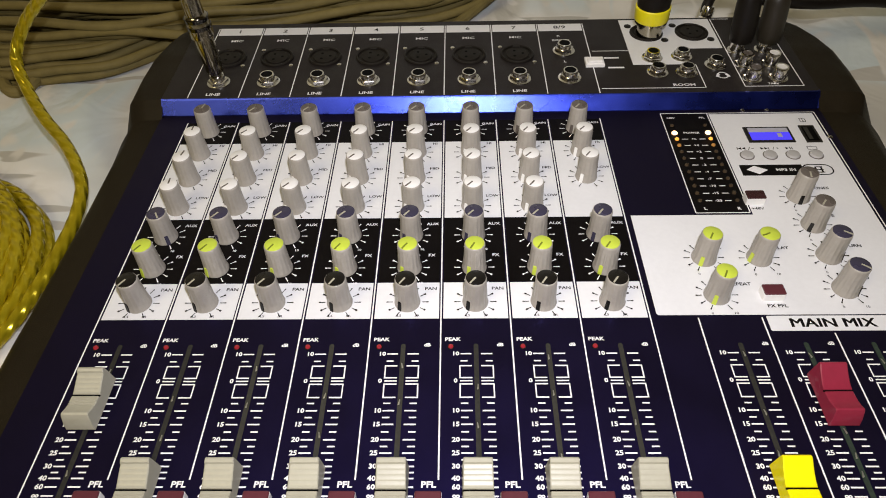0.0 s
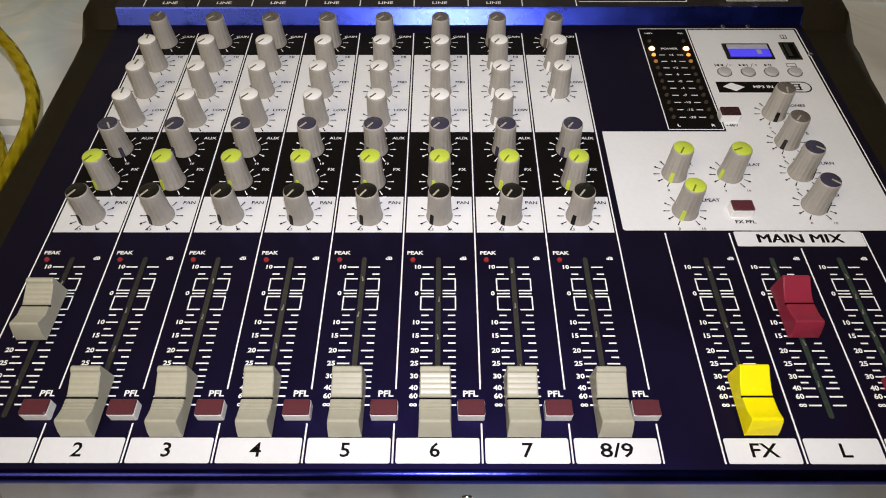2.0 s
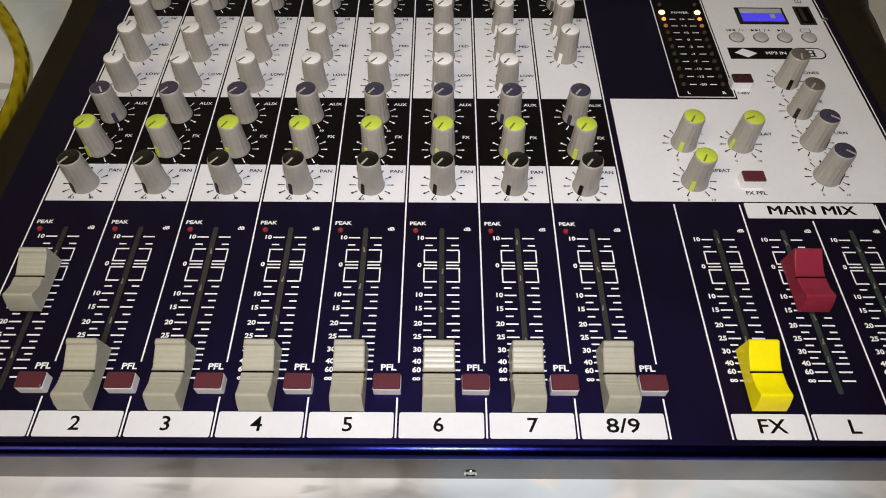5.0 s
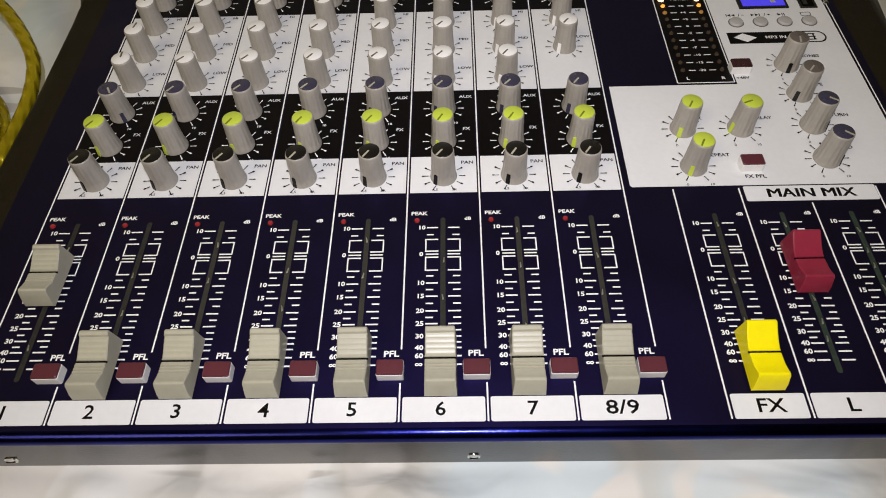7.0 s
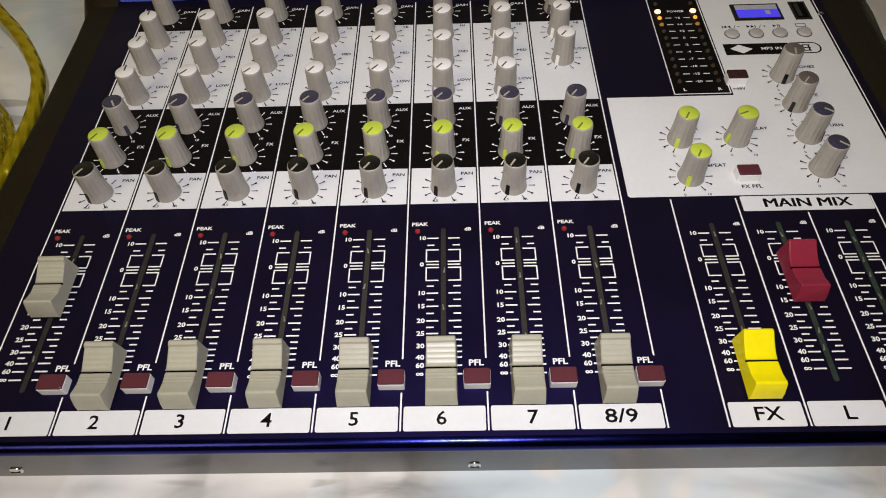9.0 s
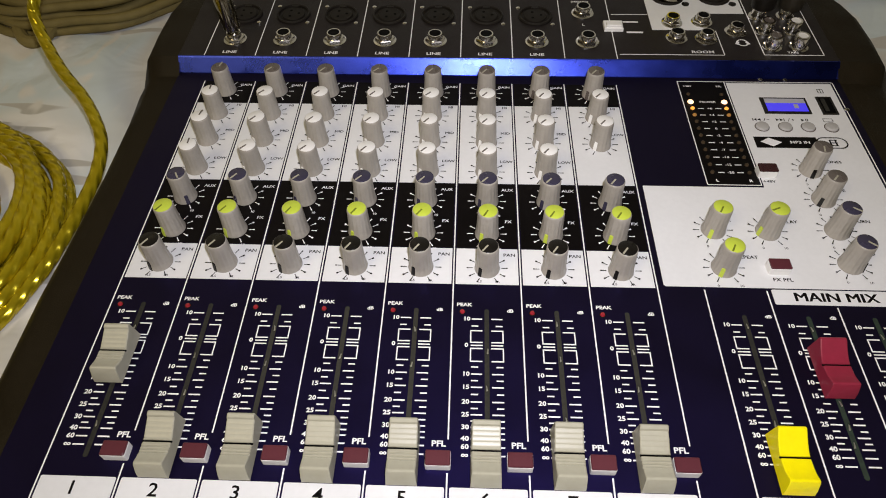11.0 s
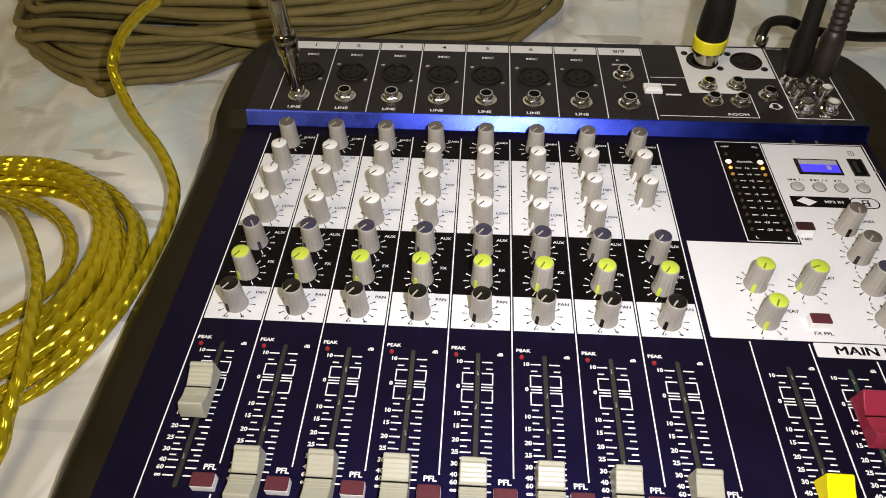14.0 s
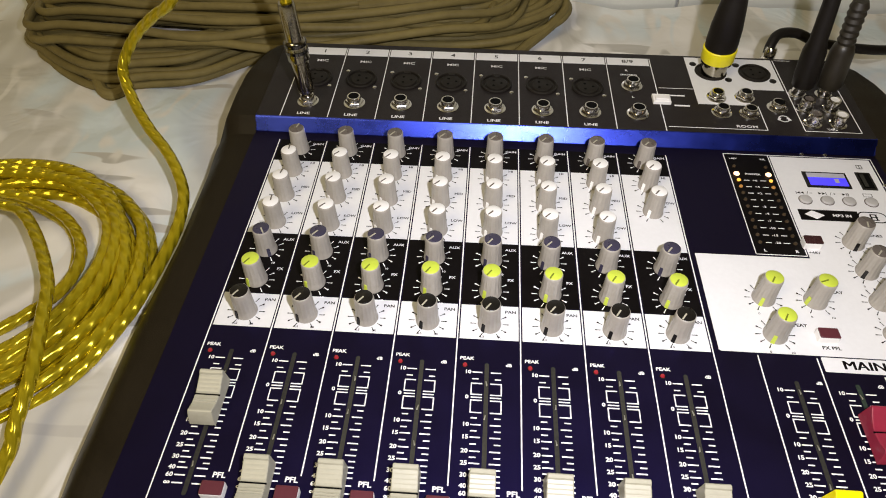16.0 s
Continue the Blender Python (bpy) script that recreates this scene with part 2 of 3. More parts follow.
    pts = [(x0 - n.x, y0 - n.y), (x1 - n.x, y1 - n.y), (x1 + n.x, y1 + n.y), (x0 + n.x, y0 + n.y)]
    bm.faces.new([bm.verts.new((x * MM, y * MM, z * MM)) for x, y in pts])


def lathe(profile, n=24, bm=None, flute=None):
    """A turned shape from (radius, height) pairs; flute(angle, radius, height) may alter the radius."""
    bm = bm or bmesh.new()
    rings = []
    for r, z in profile:
        ring = []
        for i in range(n):
            a = 2 * math.pi * i / n
            q = flute(a, r, z) if flute else r
            ring.append(bm.verts.new((q * math.cos(a) * MM, q * math.sin(a) * MM, z * MM)))
        rings.append(ring)
    for a, b in zip(rings, rings[1:]):
        for i in range(n):
            bm.faces.new((a[i], a[(i + 1) % n], b[(i + 1) % n], b[i]))
    bm.faces.new(rings[-1])
    bm.faces.new(rings[0][::-1])
    return bm


def smooth_path(points, steps=8):
    """A Catmull-Rom line through points."""
    p = [Vector(q) for q in points]
    p = [2 * p[0] - p[1]] + p + [2 * p[-1] - p[-2]]
    out = []
    for a, b, c, d in zip(p, p[1:], p[2:], p[3:]):
        for i in range(steps):
            t = i / steps
            out.append(0.5 * ((2 * b) + (c - a) * t + (2 * a - 5 * b + 4 * c - d) * t * t + (3 * b - a - 3 * c + d) * t ** 3))
    return out + [p[-2]]


def sweep(points, r, n=10, lobes=0, depth=0.0, pitch=16.0, bm=None, radius=None):
    """A tube along points in millimetres; lobes twist along it as the cores of a cable do."""
    bm = bm or bmesh.new()
    pts = [Vector(p) for p in points]
    up, run, rings, runs = Vector((0, 0, 1)), 0.0, [], []
    uv = bm.loops.layers.uv.new("run")
    for i, p in enumerate(pts):
        d = (pts[min(i + 1, len(pts) - 1)] - pts[max(i - 1, 0)]).normalized()
        if i:
            run += (p - pts[i - 1]).length
        side = d.cross(up)
        side = side.normalized() if side.length > 1e-3 else Vector((1, 0, 0))
        up = side.cross(d).normalized()
        q = radius(i / (len(pts) - 1)) if radius else r
        ring = []
        for k in range(n):
            a = 2 * math.pi * k / n
            s = q * (1 + depth * math.cos(lobes * (a - 2 * math.pi * run / pitch))) if lobes else q
            ring.append(bm.verts.new((p + side * math.cos(a) * s + up * math.sin(a) * s) * MM))
        rings.append(ring)
        runs.append(run)
    for i, (a, b) in enumerate(zip(rings, rings[1:])):
        for k in range(n):
            f = bm.faces.new((a[k], a[(k + 1) % n], b[(k + 1) % n], b[k]))
            for loop, at in zip(f.loops, ((k, i), (k + 1, i), (k + 1, i + 1), (k, i + 1))):
                loop[uv].uv = (at[0] / n, runs[at[1]])
    bm.faces.new(rings[-1])
    bm.faces.new(rings[0][::-1])
    return bm


TEXTS = {}


def lettering(text, size, bold=0.0, wide=1.0):
    key = (text, size, bold, wide)
    if key not in TEXTS:
        cu = bpy.data.curves.new("lettering", "FONT")
        cu.body, cu.size, cu.offset = text, size * MM, bold * MM
        cu.align_x, cu.align_y, cu.resolution_u = "CENTER", "CENTER", 2
        ob = new("lettering", cu)
        me = bpy.data.meshes.new_from_object(ob.evaluated_get(bpy.context.evaluated_depsgraph_get()))
        bpy.data.objects.remove(ob)
        me.transform(Matrix.Diagonal((wide, 1, 1, 1)))
        me.materials.clear()
        TEXTS[key] = me
    return TEXTS[key]


def write(text, x, y, size, parent, material=None, z=0.3, bold=0.05, wide=1.15):
    return put("lettering", lettering(text, size, bold, wide), material or INK_WHITE, parent, x, y, z)


# ---- the room ----
def cloth_z(x, y):
    """Height of the sheet in millimetres, from millimetres."""
    base = -27 - 0.03 * min(max(y, 0), 400)
    v = Vector((x * 0.006, y * 0.006, 0))
    fold = 9 * (noise.noise(v) + 0.5 * noise.noise(v * 2.3 + Vector((3, 1, 2)))) + 3.0 * abs(noise.noise(v * 4 + Vector((5, 9, 0))))
    under = max(0.0, min(1.0, 1 - max(-50 - x, x - 415, -14 - y, y - 365) / (35 if y > 0 else 14)))
    rise = 0 if y < 430 else 0.0004 * (y - 430) ** 2
    ridge = 15 * (0.45 - abs(noise.noise(Vector((x * 0.013, y * 0.009, 4))) + 0.35 * noise.noise(Vector((x * 0.03, y * 0.02, 8))))) if y < 0 else 0
    crease = 9 * (0.25 - min(0.25, abs(noise.noise(Vector((x * 0.011 + y * 0.012, y * 0.03 - x * 0.004, 2)))))) ** 1.2 * 4 if y < 0 else 0
    ridge += crease
    return base + rise + min(fold * (1 - under), 9 if y > 0 else 3) + ridge * min(1.0, max(0, -6 - y) / 10) - 1.5 * under


bm = bmesh.new()
NX, NY = 330, 240
X0, X1, Y0, Y1 = -900.0, 1250.0, -700.0, 516.0
grid = [[bm.verts.new((x * MM, y * MM, cloth_z(x, y) * MM)) for x in (X0 + (X1 - X0) * i / NX for i in range(NX + 1))] for y in (Y0 + (Y1 - Y0) * j / NY for j in range(NY + 1))]
for a, b in zip(grid, grid[1:]):
    for i in range(NX):
        bm.faces.new((a[i], a[i + 1], b[i + 1], b[i]))
sheet = new("ground", mesh_of("ground", bm, True, 180))
sheet.data.materials.append(CLOTH)
tagged(sheet, "creased white cotton sheet with faint grey and blue print and painted fold shade", "bedsheet", kind="structure")


def wall(name, x0, y0, z0, x1, y1, z1, material, label, category="wall"):
    ob = new(name, mesh_of(name, prism(rect(x0, y0, x1, y1), z0, z1)))
    ob.data.materials.append(material)
    return tagged(ob, label, category, kind="structure")


north = wall("wall_north", -1500, 526, -600, 1900, 620, 2200, GROUT, "wall of white glazed tiles with grey joints")
# unseen surfaces, added to close the room and hold its reflections down
wall("wall_south", -1500, -1800, -600, 1900, -1700, 2200, PLASTER, "unseen added wall, brown beige to keep reflections dim")
wall("wall_west", -1600, -1800, -600, -1500, 620, 2200, PLASTER, "unseen added wall, brown beige to keep reflections dim")
wall("wall_east", 1900, -1800, -600, 2000, 620, 2200, PLASTER, "unseen added wall, brown beige to keep reflections dim")
wall("floor", -1600, -1800, -700, 2000, 620, -600, PLASTER, "unseen added floor, brown beige to keep reflections dim", "floor")
wall("ceiling", -1600, -1800, 2200, 2000, 620, 2300, PLASTER, "unseen added ceiling, brown beige to keep reflections dim", "ceiling")
bed = wall("bed_base", -880, -690, -600, 1230, 510, -120, PLASTER, "plain beige bed base under the sheet", "bed")

# ---- the mixing console ----
console = new("mixing_console")
console.matrix_basis = pose(0.0004, -0.0008, 0, 0, 0, 0.3)
tagged(console, "dark blue mixing console with grey knobs lying on white sheet", "mixer")
P = 30.65
TOP = 8.2        # height of the connector panel over the control panel

# control panel with a rolled front edge, extruded from side to side
bm = bmesh.new()
roll = [(257.8, -4.0), (257.8, 0.0), (-2.0, 0.0), (-2.0, -4.0)]
sides = [[bm.verts.new((x * MM, y * MM, z * MM)) for y, z in roll] for x in (-19.0, 375.0)]
for i in range(len(roll)):
    j = (i + 1) % len(roll)
    bm.faces.new((sides[0][i], sides[0][j], sides[1][j], sides[1][i]))
bm.faces.new(sides[0])
bm.faces.new(sides[1][::-1])
part("control_panel", bm, NAVY, console, "navy metallic painted steel panel", True)
bm = bmesh.new()
lip = [(-1.9, -5.0), (-1.9, 0.02)] + [(-2.4 - 3.4 * math.sin(radians(a)), -3.38 + 3.4 * math.cos(radians(a))) for a in range(0, 125, 10)] + [(-4.0, -5.6)]
ends = [[bm.verts.new((x * MM, y * MM, z * MM)) for y, z in lip] for x in (-19.0, 375.0)]
for i in range(len(lip)):
    j = (i + 1) % len(lip)
    bm.faces.new((ends[0][i], ends[0][j], ends[1][j], ends[1][i]))
bm.faces.new(ends[0])
bm.faces.new(ends[1][::-1])
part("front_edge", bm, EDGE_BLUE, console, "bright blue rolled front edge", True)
part("front_plate", prism(rect(-30, -4.6, 386, 20), -28.5, -4.2), STEEL, console, "satin steel front plate")
for x in (8, 178, 348):
    s = part("screw", lathe([(2.5, 0), (2.4, 0.4), (1.5, 0.8), (0.5, 0.95)], 16), CHROME, console, smooth=True)
    s.matrix_basis = pose(x * MM, -4.6 * MM, -21.6 * MM, 90)
    put("slot", mesh_of("slot", prism(rect(-1.6, -0.35, 1.6, 0.35), 0.6, 1.05)), HOLE, s)

# step up to the connector panel
bm = bmesh.new()
step = [(256.9, -1.0), (257.3, 0.4), (262.6, TOP - 0.8), (263.2, TOP - 0.1), (265.6, TOP - 0.1), (265.6, -1.0)]
sides = [[bm.verts.new((x * MM, y * MM, z * MM)) for y, z in step] for x in (-19.0, 375.0)]
for i in range(len(step)):
    j = (i + 1) % len(step)
    bm.faces.new((sides[0][i], sides[0][j], sides[1][j], sides[1][i]))
bm.faces.new(sides[0])
bm.faces.new(sides[1][::-1])
part("step_bar", bm, BLUE, console, "bright blue metallic sloping bar")
part("connector_panel", prism(rect(-19.2, 263.6, 375.2, 354), TOP - 8, TOP, 0.5), JACK_PANEL, console, "slate painted connector panel")
part("back_plate", prism(rect(-20, 300, 376, 353), -38, TOP - 8.2), CHEEK, console)
part("bottom_plate", prism(rect(-28, 21, 384, 350), -27.5, -4.5), CHEEK, console)


def cheek(side):
    """A moulded black end piece; side is -1 or 1."""
    bm = bmesh.new()
    rings = []
    for y, zt, xo, xb in ((-8, -3.5, 10, 20), (-5, -1.5, 14, 26), (30, -0.6, 15, 29), (100, -0.6, 15, 30), (170, -0.6, 14, 27.5), (230, -0.6, 15, 29), (254, -0.4, 16, 31), (264, 7.6, 17.5, 31), (290, 7.8, 18.5, 31), (315, 7.8, 18, 29), (332, 7.6, 15, 26), (345, 7.2, 11, 21), (353, 6.4, 7, 15), (357, 5.0, 4, 10), (358, 3.0, 2, 6)):
        prof = [(-0.5, zt), (xo * 0.55, zt - 0.2), (xo, zt - 1.2), (xo + 3, zt - 3.5), (xb - 1, -17), (xb, -21), (xb - 2, -28 - 0.03 * max(0, y)), (-0.5, -28 - 0.03 * max(0, y))]
        rings.append([bm.verts.new((((-19 - x) if side < 0 else (375 + x * 1.36)) * MM, y * MM, z * MM)) for x, z in prof])
    for a, b in zip(rings, rings[1:]):
        for i in range(len(a)):
            j = (i + 1) % len(a)
            bm.faces.new((a[i], a[j], b[j], b[i]))
    bm.faces.new(rings[0])
    bm.faces.new(rings[-1][::-1])
    part("end_cheek", bm, CHEEK, console, "black moulded plastic end cheek", True)


cheek(-1)
cheek(1)


# --- knobs: built once for each cap colour, with shared meshes
def knob_flute(a, r, z):
    return r * (1 - (0.045 if 1.2 < z < 15.8 else 0.0) * (0.5 + 0.5 * math.cos(16 * a)))


KNOB = mesh_of("knob", lathe([(5.75, 0.3), (5.85, 0.9), (5.7, 1.6), (5.35, 4), (5.0, 11), (4.8, 15.9), (4.6, 16.7), (4.3, 16.9)], 96, flute=knob_flute), True, 60)
CAP = mesh_of("cap", lathe([(4.35, 16.5), (4.35, 17.05), (4.0, 17.3), (0.4, 17.4)], 28), True)
bm = prism(rect(-0.38, 0.2, 0.38, 4.3), 17.3, 17.5)
LINE = mesh_of("pointer_line", bm)
bm = bmesh.new()
mark = [(-0.95, 6.05, 0.4), (0.95, 6.05, 0.4), (0.85, 5.5, 5.6), (-0.85, 5.5, 5.6)]
v = [bm.verts.new((x * MM, (y + d) * MM, z * MM)) for d in (0.0, -0.9) for x, y, z in mark]
for f in ((0, 1, 2, 3), (4, 5, 6, 7), (0, 1, 5, 4), (1, 2, 6, 5), (2, 3, 7, 6), (3, 0, 4, 7)):
    bm.faces.new([v[i] for i in f])
MARK = mesh_of("pointer_mark", bm)


def dial_marks(dark):
    """Radial scale marks round a knob, from seven to five o'clock."""
    bm = bmesh.new()
    for i in range(11):
        a = radians(-150 + 30 * i)
        s, c = math.sin(a), math.cos(a)
        bar(bm, 6.6 * s, 6.6 * c, 9.0 * s, 9.0 * c, 0.4)
        bar(bm, 8.6 * s, 8.6 * c, 9.5 * s, 9.5 * c, 0.85 if i % 2 else 0.6, 0.26)
    return mesh_of("scale_marks", bm)


DIAL = dial_marks(True)


def knob(x, y, cap, angle, ink, line=None, label="", mark=None):
    """A knob whose pointer stands angle degrees clockwise of twelve o'clock."""
    body = put("knob", KNOB, GREY, console, x, y, 0, -angle, label)
    put("cap", CAP, cap, body)
    put("pointer_line", LINE, line or INK_WHITE, body)
    put("pointer_mark", MARK, mark or (INK_BLACK if cap == CAP_BLACK else cap), body)
    tagged(put("dial_scale", DIAL, ink, console, x, y, 0.2 if ink == INK_WHITE else 0.35), kind="stuff")


# --- printing of the eight channels
def rows_of(k):
    a = [(240, CAP_GREY, "GAIN", INK_WHITE), (219, CAP_WHITE, "HI", INK_BLACK)]
    a += [(197, CAP_WHITE, "MID" if k < 7 else "LOW", INK_BLACK)]
    a += [(174.5, CAP_WHITE, "LOW", INK_BLACK)] if k < 7 else []
    return a + [(153.5, CAP_BLUE, "AUX", INK_WHITE), (132, CAP_LIME, "FX", INK_WHITE), (111, CAP_BLACK, "PAN", INK_BLACK)]


def fader_scale():
    """Printed level marks beside a slider slot, centred on the slot."""
    bm = bmesh.new()
    for y in (83, 56, 50, 43.5, 38, 32.7, 28, 24.7, 21.3):
        bar(bm, -6.6, y, -2.0, y, 0.62)
        bar(bm, 2.0, y, 6.8, y, 0.62)
    for y in (79.4, 59.3, 53, 46.8, 40.7, 35.3, 30.3):
        bar(bm, -6.6, y, -3.7, y, 0.62)
        bar(bm, 3.9, y, 6.8, y, 0.62)
    for y in (71.2, 69.7, 68.2):
        bar(bm, -6.9, y, -1.8, y, 0.6)
        bar(bm, 1.8, y, 6.9, y, 0.6)
    for y0, y1 in ((71.2, 77), (62, 68.2)):
        far = y1 if y0 > 70 else y0
        for s in (-1, 1):
            bar(bm, s * 6.9, y0 - 0.3, s * 6.9, y1 + 0.3, 0.55)
            bar(bm, s * 6.9, far, s * 1.9, far, 0.6)
    return mesh_of("level_marks", bm)


SCALE = fader_scale()
SLOT_MESH = mesh_of("slider_slot", prism(round_rect(-1.0, 16.3, 1.0, 88.2, 0.95), 0.05, 0.22))


def saddle(width, ridged=True):
    """A slider cap: a saddle with a centre groove, ridged faces and sloping ends."""
    bm = bmesh.new()
    nose = [(-11.7, 1.6), (-11.3, 5.0), (-10.1, 8.9), (-9.75, 9.55), (-9.3, 9.85), (-8.8, 9.8), (-7.6, 9.2), (-6.2, 8.6), (-4.9, 8.2)]
    steps = [p for i in range(3) for p in ((-4.6 + 1.25 * i, 7.55 - 0.06 * i), (-4.3 + 1.25 * i, 8.05 - 0.06 * i), (-3.7 + 1.25 * i, 8.02 - 0.06 * i))]
    ribs = [p for i in range(4) for p in ((1.3 + 1.75 * i, 7.84 + 0.74 * i), (1.5 + 1.75 * i, 7.99 + 0.74 * i), (2.2 + 1.75 * i, 8.27 + 0.74 * i), (2.9 + 1.75 * i, 8.47 + 0.74 * i))]
    back = (ribs if ridged else [(2.0, 8.0), (3.6, 8.65), (5.3, 9.5), (7.0, 10.5)]) + [(8.5, 11.6), (9.2, 12.1), (9.75, 12.2), (10.3, 11.8), (11.2, 5.0), (11.6, 1.6)]
    prof = nose + (steps if ridged else []) + [(-0.5, 7.7), (-0.35, 7.2), (0.35, 7.2), (0.5, 7.75)] + back
    rings = []
    for s in (-1, -0.93, 0.93, 1):
        ring = []
        for y, z in prof:
            half = width / 2 + 0.05 * (12 - z)
            low = 0.35 if abs(s) == 1 else 0
            ring.append(bm.verts.new((s * half * MM, y * (1 - 0.015 * low) * MM, (z - low) * MM)))
        rings.append(ring)
    n = len(prof)
    for a, b in zip(rings, rings[1:]):
        for i in range(n):
            j = (i + 1) % n
            bm.faces.new((a[i], a[j], b[j], b[i]))
    bm.faces.new(rings[0][::-1])
    bm.faces.new(rings[-1])
    return mesh_of("slider_cap", bm, True, 16)


SADDLE = saddle(10.5)
SADDLE_PLAIN = saddle(10.5, False)
GLINT = mesh_of("slot_glint", prism([(-0.3, -1.3), (0.38, -0.9), (0.22, 1.1), (-0.2, 1.5)], 0.15, 0.32))
GROOVE = mesh_of("groove_line", prism(rect(-5.7, -0.34, 5.7, 0.34), 7.0, 7.35))
STEM = mesh_of("stem", prism(rect(-0.5, -3, 0.5, 3), -3.0, 2.5))


def fader(x, cap_y, material, label, felt=SLOT, cap_dx=0.0):
    put("slider_slot", SLOT_MESH, felt, console, x, 0, 0)
    tagged(put("level_scale", SCALE, INK_WHITE, console, x, 0, 0), kind="stuff")
    for y, s in ((83, "10"), (69.7, "0"), (56, "10"), (50, "15"), (43.5, "20"), (38, "25"), (32.7, "30"), (28, "40"), (24.7, "60"), (21.3, "∞")):
        write(s, x - 8.7, y, 2.7, console, bold=0.09)
    write("dB", x + 10.3, 87.5, 2.3, console, bold=0.08)
    # small pale chips for dust and glints along the slot
    for i in range(6 if felt == SLOT_GREEN else 3):
        y = 22 + (i * 17.3 + x * 7.1) % 62
        put("slot_glint", GLINT, FLECK, console, x + 0.35 * math.sin(i * 2 + x), y, 0.05, 12 * math.sin(3 * i + x))
    if cap_y is not None:
        cap = put("slider_cap", SADDLE if material == FADER else SADDLE_PLAIN, material, console, x + cap_dx, cap_y, 0, label=label)
        put("groove_line", GROOVE, HOLE, cap)
        put("stem", STEM, STEEL, cap)


BUTTON = mesh_of("push_button", prism(round_rect(-4.8, -3.0, 4.8, 3.0, 0.5, 2), 0.1, 4.3, 0.2))
BUTTON_TOP = mesh_of("button_top", prism(round_rect(-4.7, -2.9, 4.7, 2.9, 0.5, 2), 4.3, 5.2, 0.35))


def push_button(x, y, top=BUTTON_RED):
    b = put("push_button", BUTTON, CAP_WHITE, console, x, y)
    put("button_top", BUTTON_TOP, top, b, label="maroon button top")


LED = mesh_of("led", lathe([(1.15, 0), (1.15, 0.5), (0.9, 0.95), (0.4, 1.15)], 14), True)
LED_WIDE = mesh_of("led", lathe([(1.7, 0), (1.7, 0.5), (1.3, 1.0), (0.5, 1.3)], 16), True)
LED_RING = mesh_of("led_ring", lathe([(1.5, 0.05), (1.45, 0.3), (1.2, 0.32)], 16), True)


def printed_line(x0, y0, x1, y1, w=0.6, z=0.25):
    m = bmesh.new()
    bar(m, x0, y0, x1, y1, w, z)
    part("printed_line", m, INK_WHITE, console)


for k in range(9):
    x = k * P - 1.0
    printed_line(x, 249.5, x, 27.5 if k else 0, 0.6)
    if k:
        printed_line(x, 14.3, x, 0, 0.6)
ANGLES = {"GAIN": -140, "HI": -140, "MID": -140, "LOW": -140, "AUX": -140, "FX": -148, "PAN": -145}
for k in range(8):
    x = k * P
    mid = x + 14.4
    part("printed_field", prism(rect(x, 166.3, x + P - 1.9, 229), 0.04, 0.16), WHITE, console)
    part("printed_field", prism(rect(x, 101.9, x + P - 1.9, 122.8), 0.04, 0.16), WHITE, console)
    part("printed_field", prism(rect(x, 123.3, x + P - 1.9, 166), 0.04, 0.13), INK_BLACK, console)
    part("printed_field", prism(rect(x, 229.3, x + P - 1.9, 249.5), 0.04, 0.13), INK_BLACK, console)
    part("number_plate", prism(round_rect(x, 0, x + P - 1.9, 9.0, 0.7), 0.04, 0.2), WHITE, console)
    write("8/9" if k == 7 else str(k + 1), x + (13.3 if k < 6 else 14.4), 4.4, 7.1, console, INK_BLACK, 0.35, 0.1, 1.12 if k < 7 else 1.3)
    for y, cap, name, ink in rows_of(k):
        angle = ANGLES[name] + 3 * math.sin(k * 2.1 + y)
        if k == 0 and name in ("GAIN", "HI", "MID", "LOW"):
            angle = 5 + 7 * math.sin(y)
        if k == 0 and name == "AUX":
            angle = 150
        knob(mid, y, cap, angle, ink, line={CAP_LIME: LIME_DARK, CAP_WHITE: CAP_GREY}.get(cap, FADER))
        write(name, x + 24.8, y + (8.0 if name != "GAIN" else 5.8), 2.5, console, ink, 0.3, 0.05)
        if name in ("AUX", "FX"):
            write("10", mid + 5.6, y - 9.6, 1.8, console, ink)
        if name == "PAN":
            write("L5", mid - 3.4, y - 7.6, 1.7, console, ink, bold=0.02)
            write("5R", mid + 4.6, y - 7.6, 1.7, console, ink, bold=0.02)
    fader(mid - (0.7 if k < 5 else 0.3), 58.9 if k == 0 else 20.4, FADER, "putty grey slider cap", cap_dx=-1.2 if k < 4 else -0.7 if k < 7 else 0.0)
    write("PEAK", x + 4.2, 90.4, 2.5, console, bold=0.08)
    put("led_ring", LED_RING, CAP_BLACK, console, x + 3.4, 86.7)
    put("led", LED, LED_RED, console, x + 3.4, 86.7, 0, label="unlit red peak light")
    write("PFL", x + 26.0, 25.6, 3.3, console, bold=0.1)
    push_button(x + 26.1, 18.4)

# --- master strips
for x, y0 in ((265.0, 101.5), (292.6, 101.5), (349.8, 101.5)):
    printed_line(x, y0, x, 0, 0.65)
printed_line(320.9, 93.0, 320.9, 0, 0.65)
part("number_plate", prism(round_rect(294.6, 94.3, 349.4, 102.4, 0.7), 0.04, 0.2), WHITE, console)
for dx in (-0.25, 0.0, 0.25):
    write("MAIN MIX", 322 + dx, 98.2, 6.8, console, INK_BLACK, 0.35 + dx * 0.1, 0.0, 1.21)
for x0, x1, s in ((266.2, 291.4, "FX"), (293.6, 319.6, "L"), (321.8, 348.4, "R")):
    part("number_plate", prism(round_rect(x0, 0, x1, 9, 0.7), 0.04, 0.2), WHITE, console)
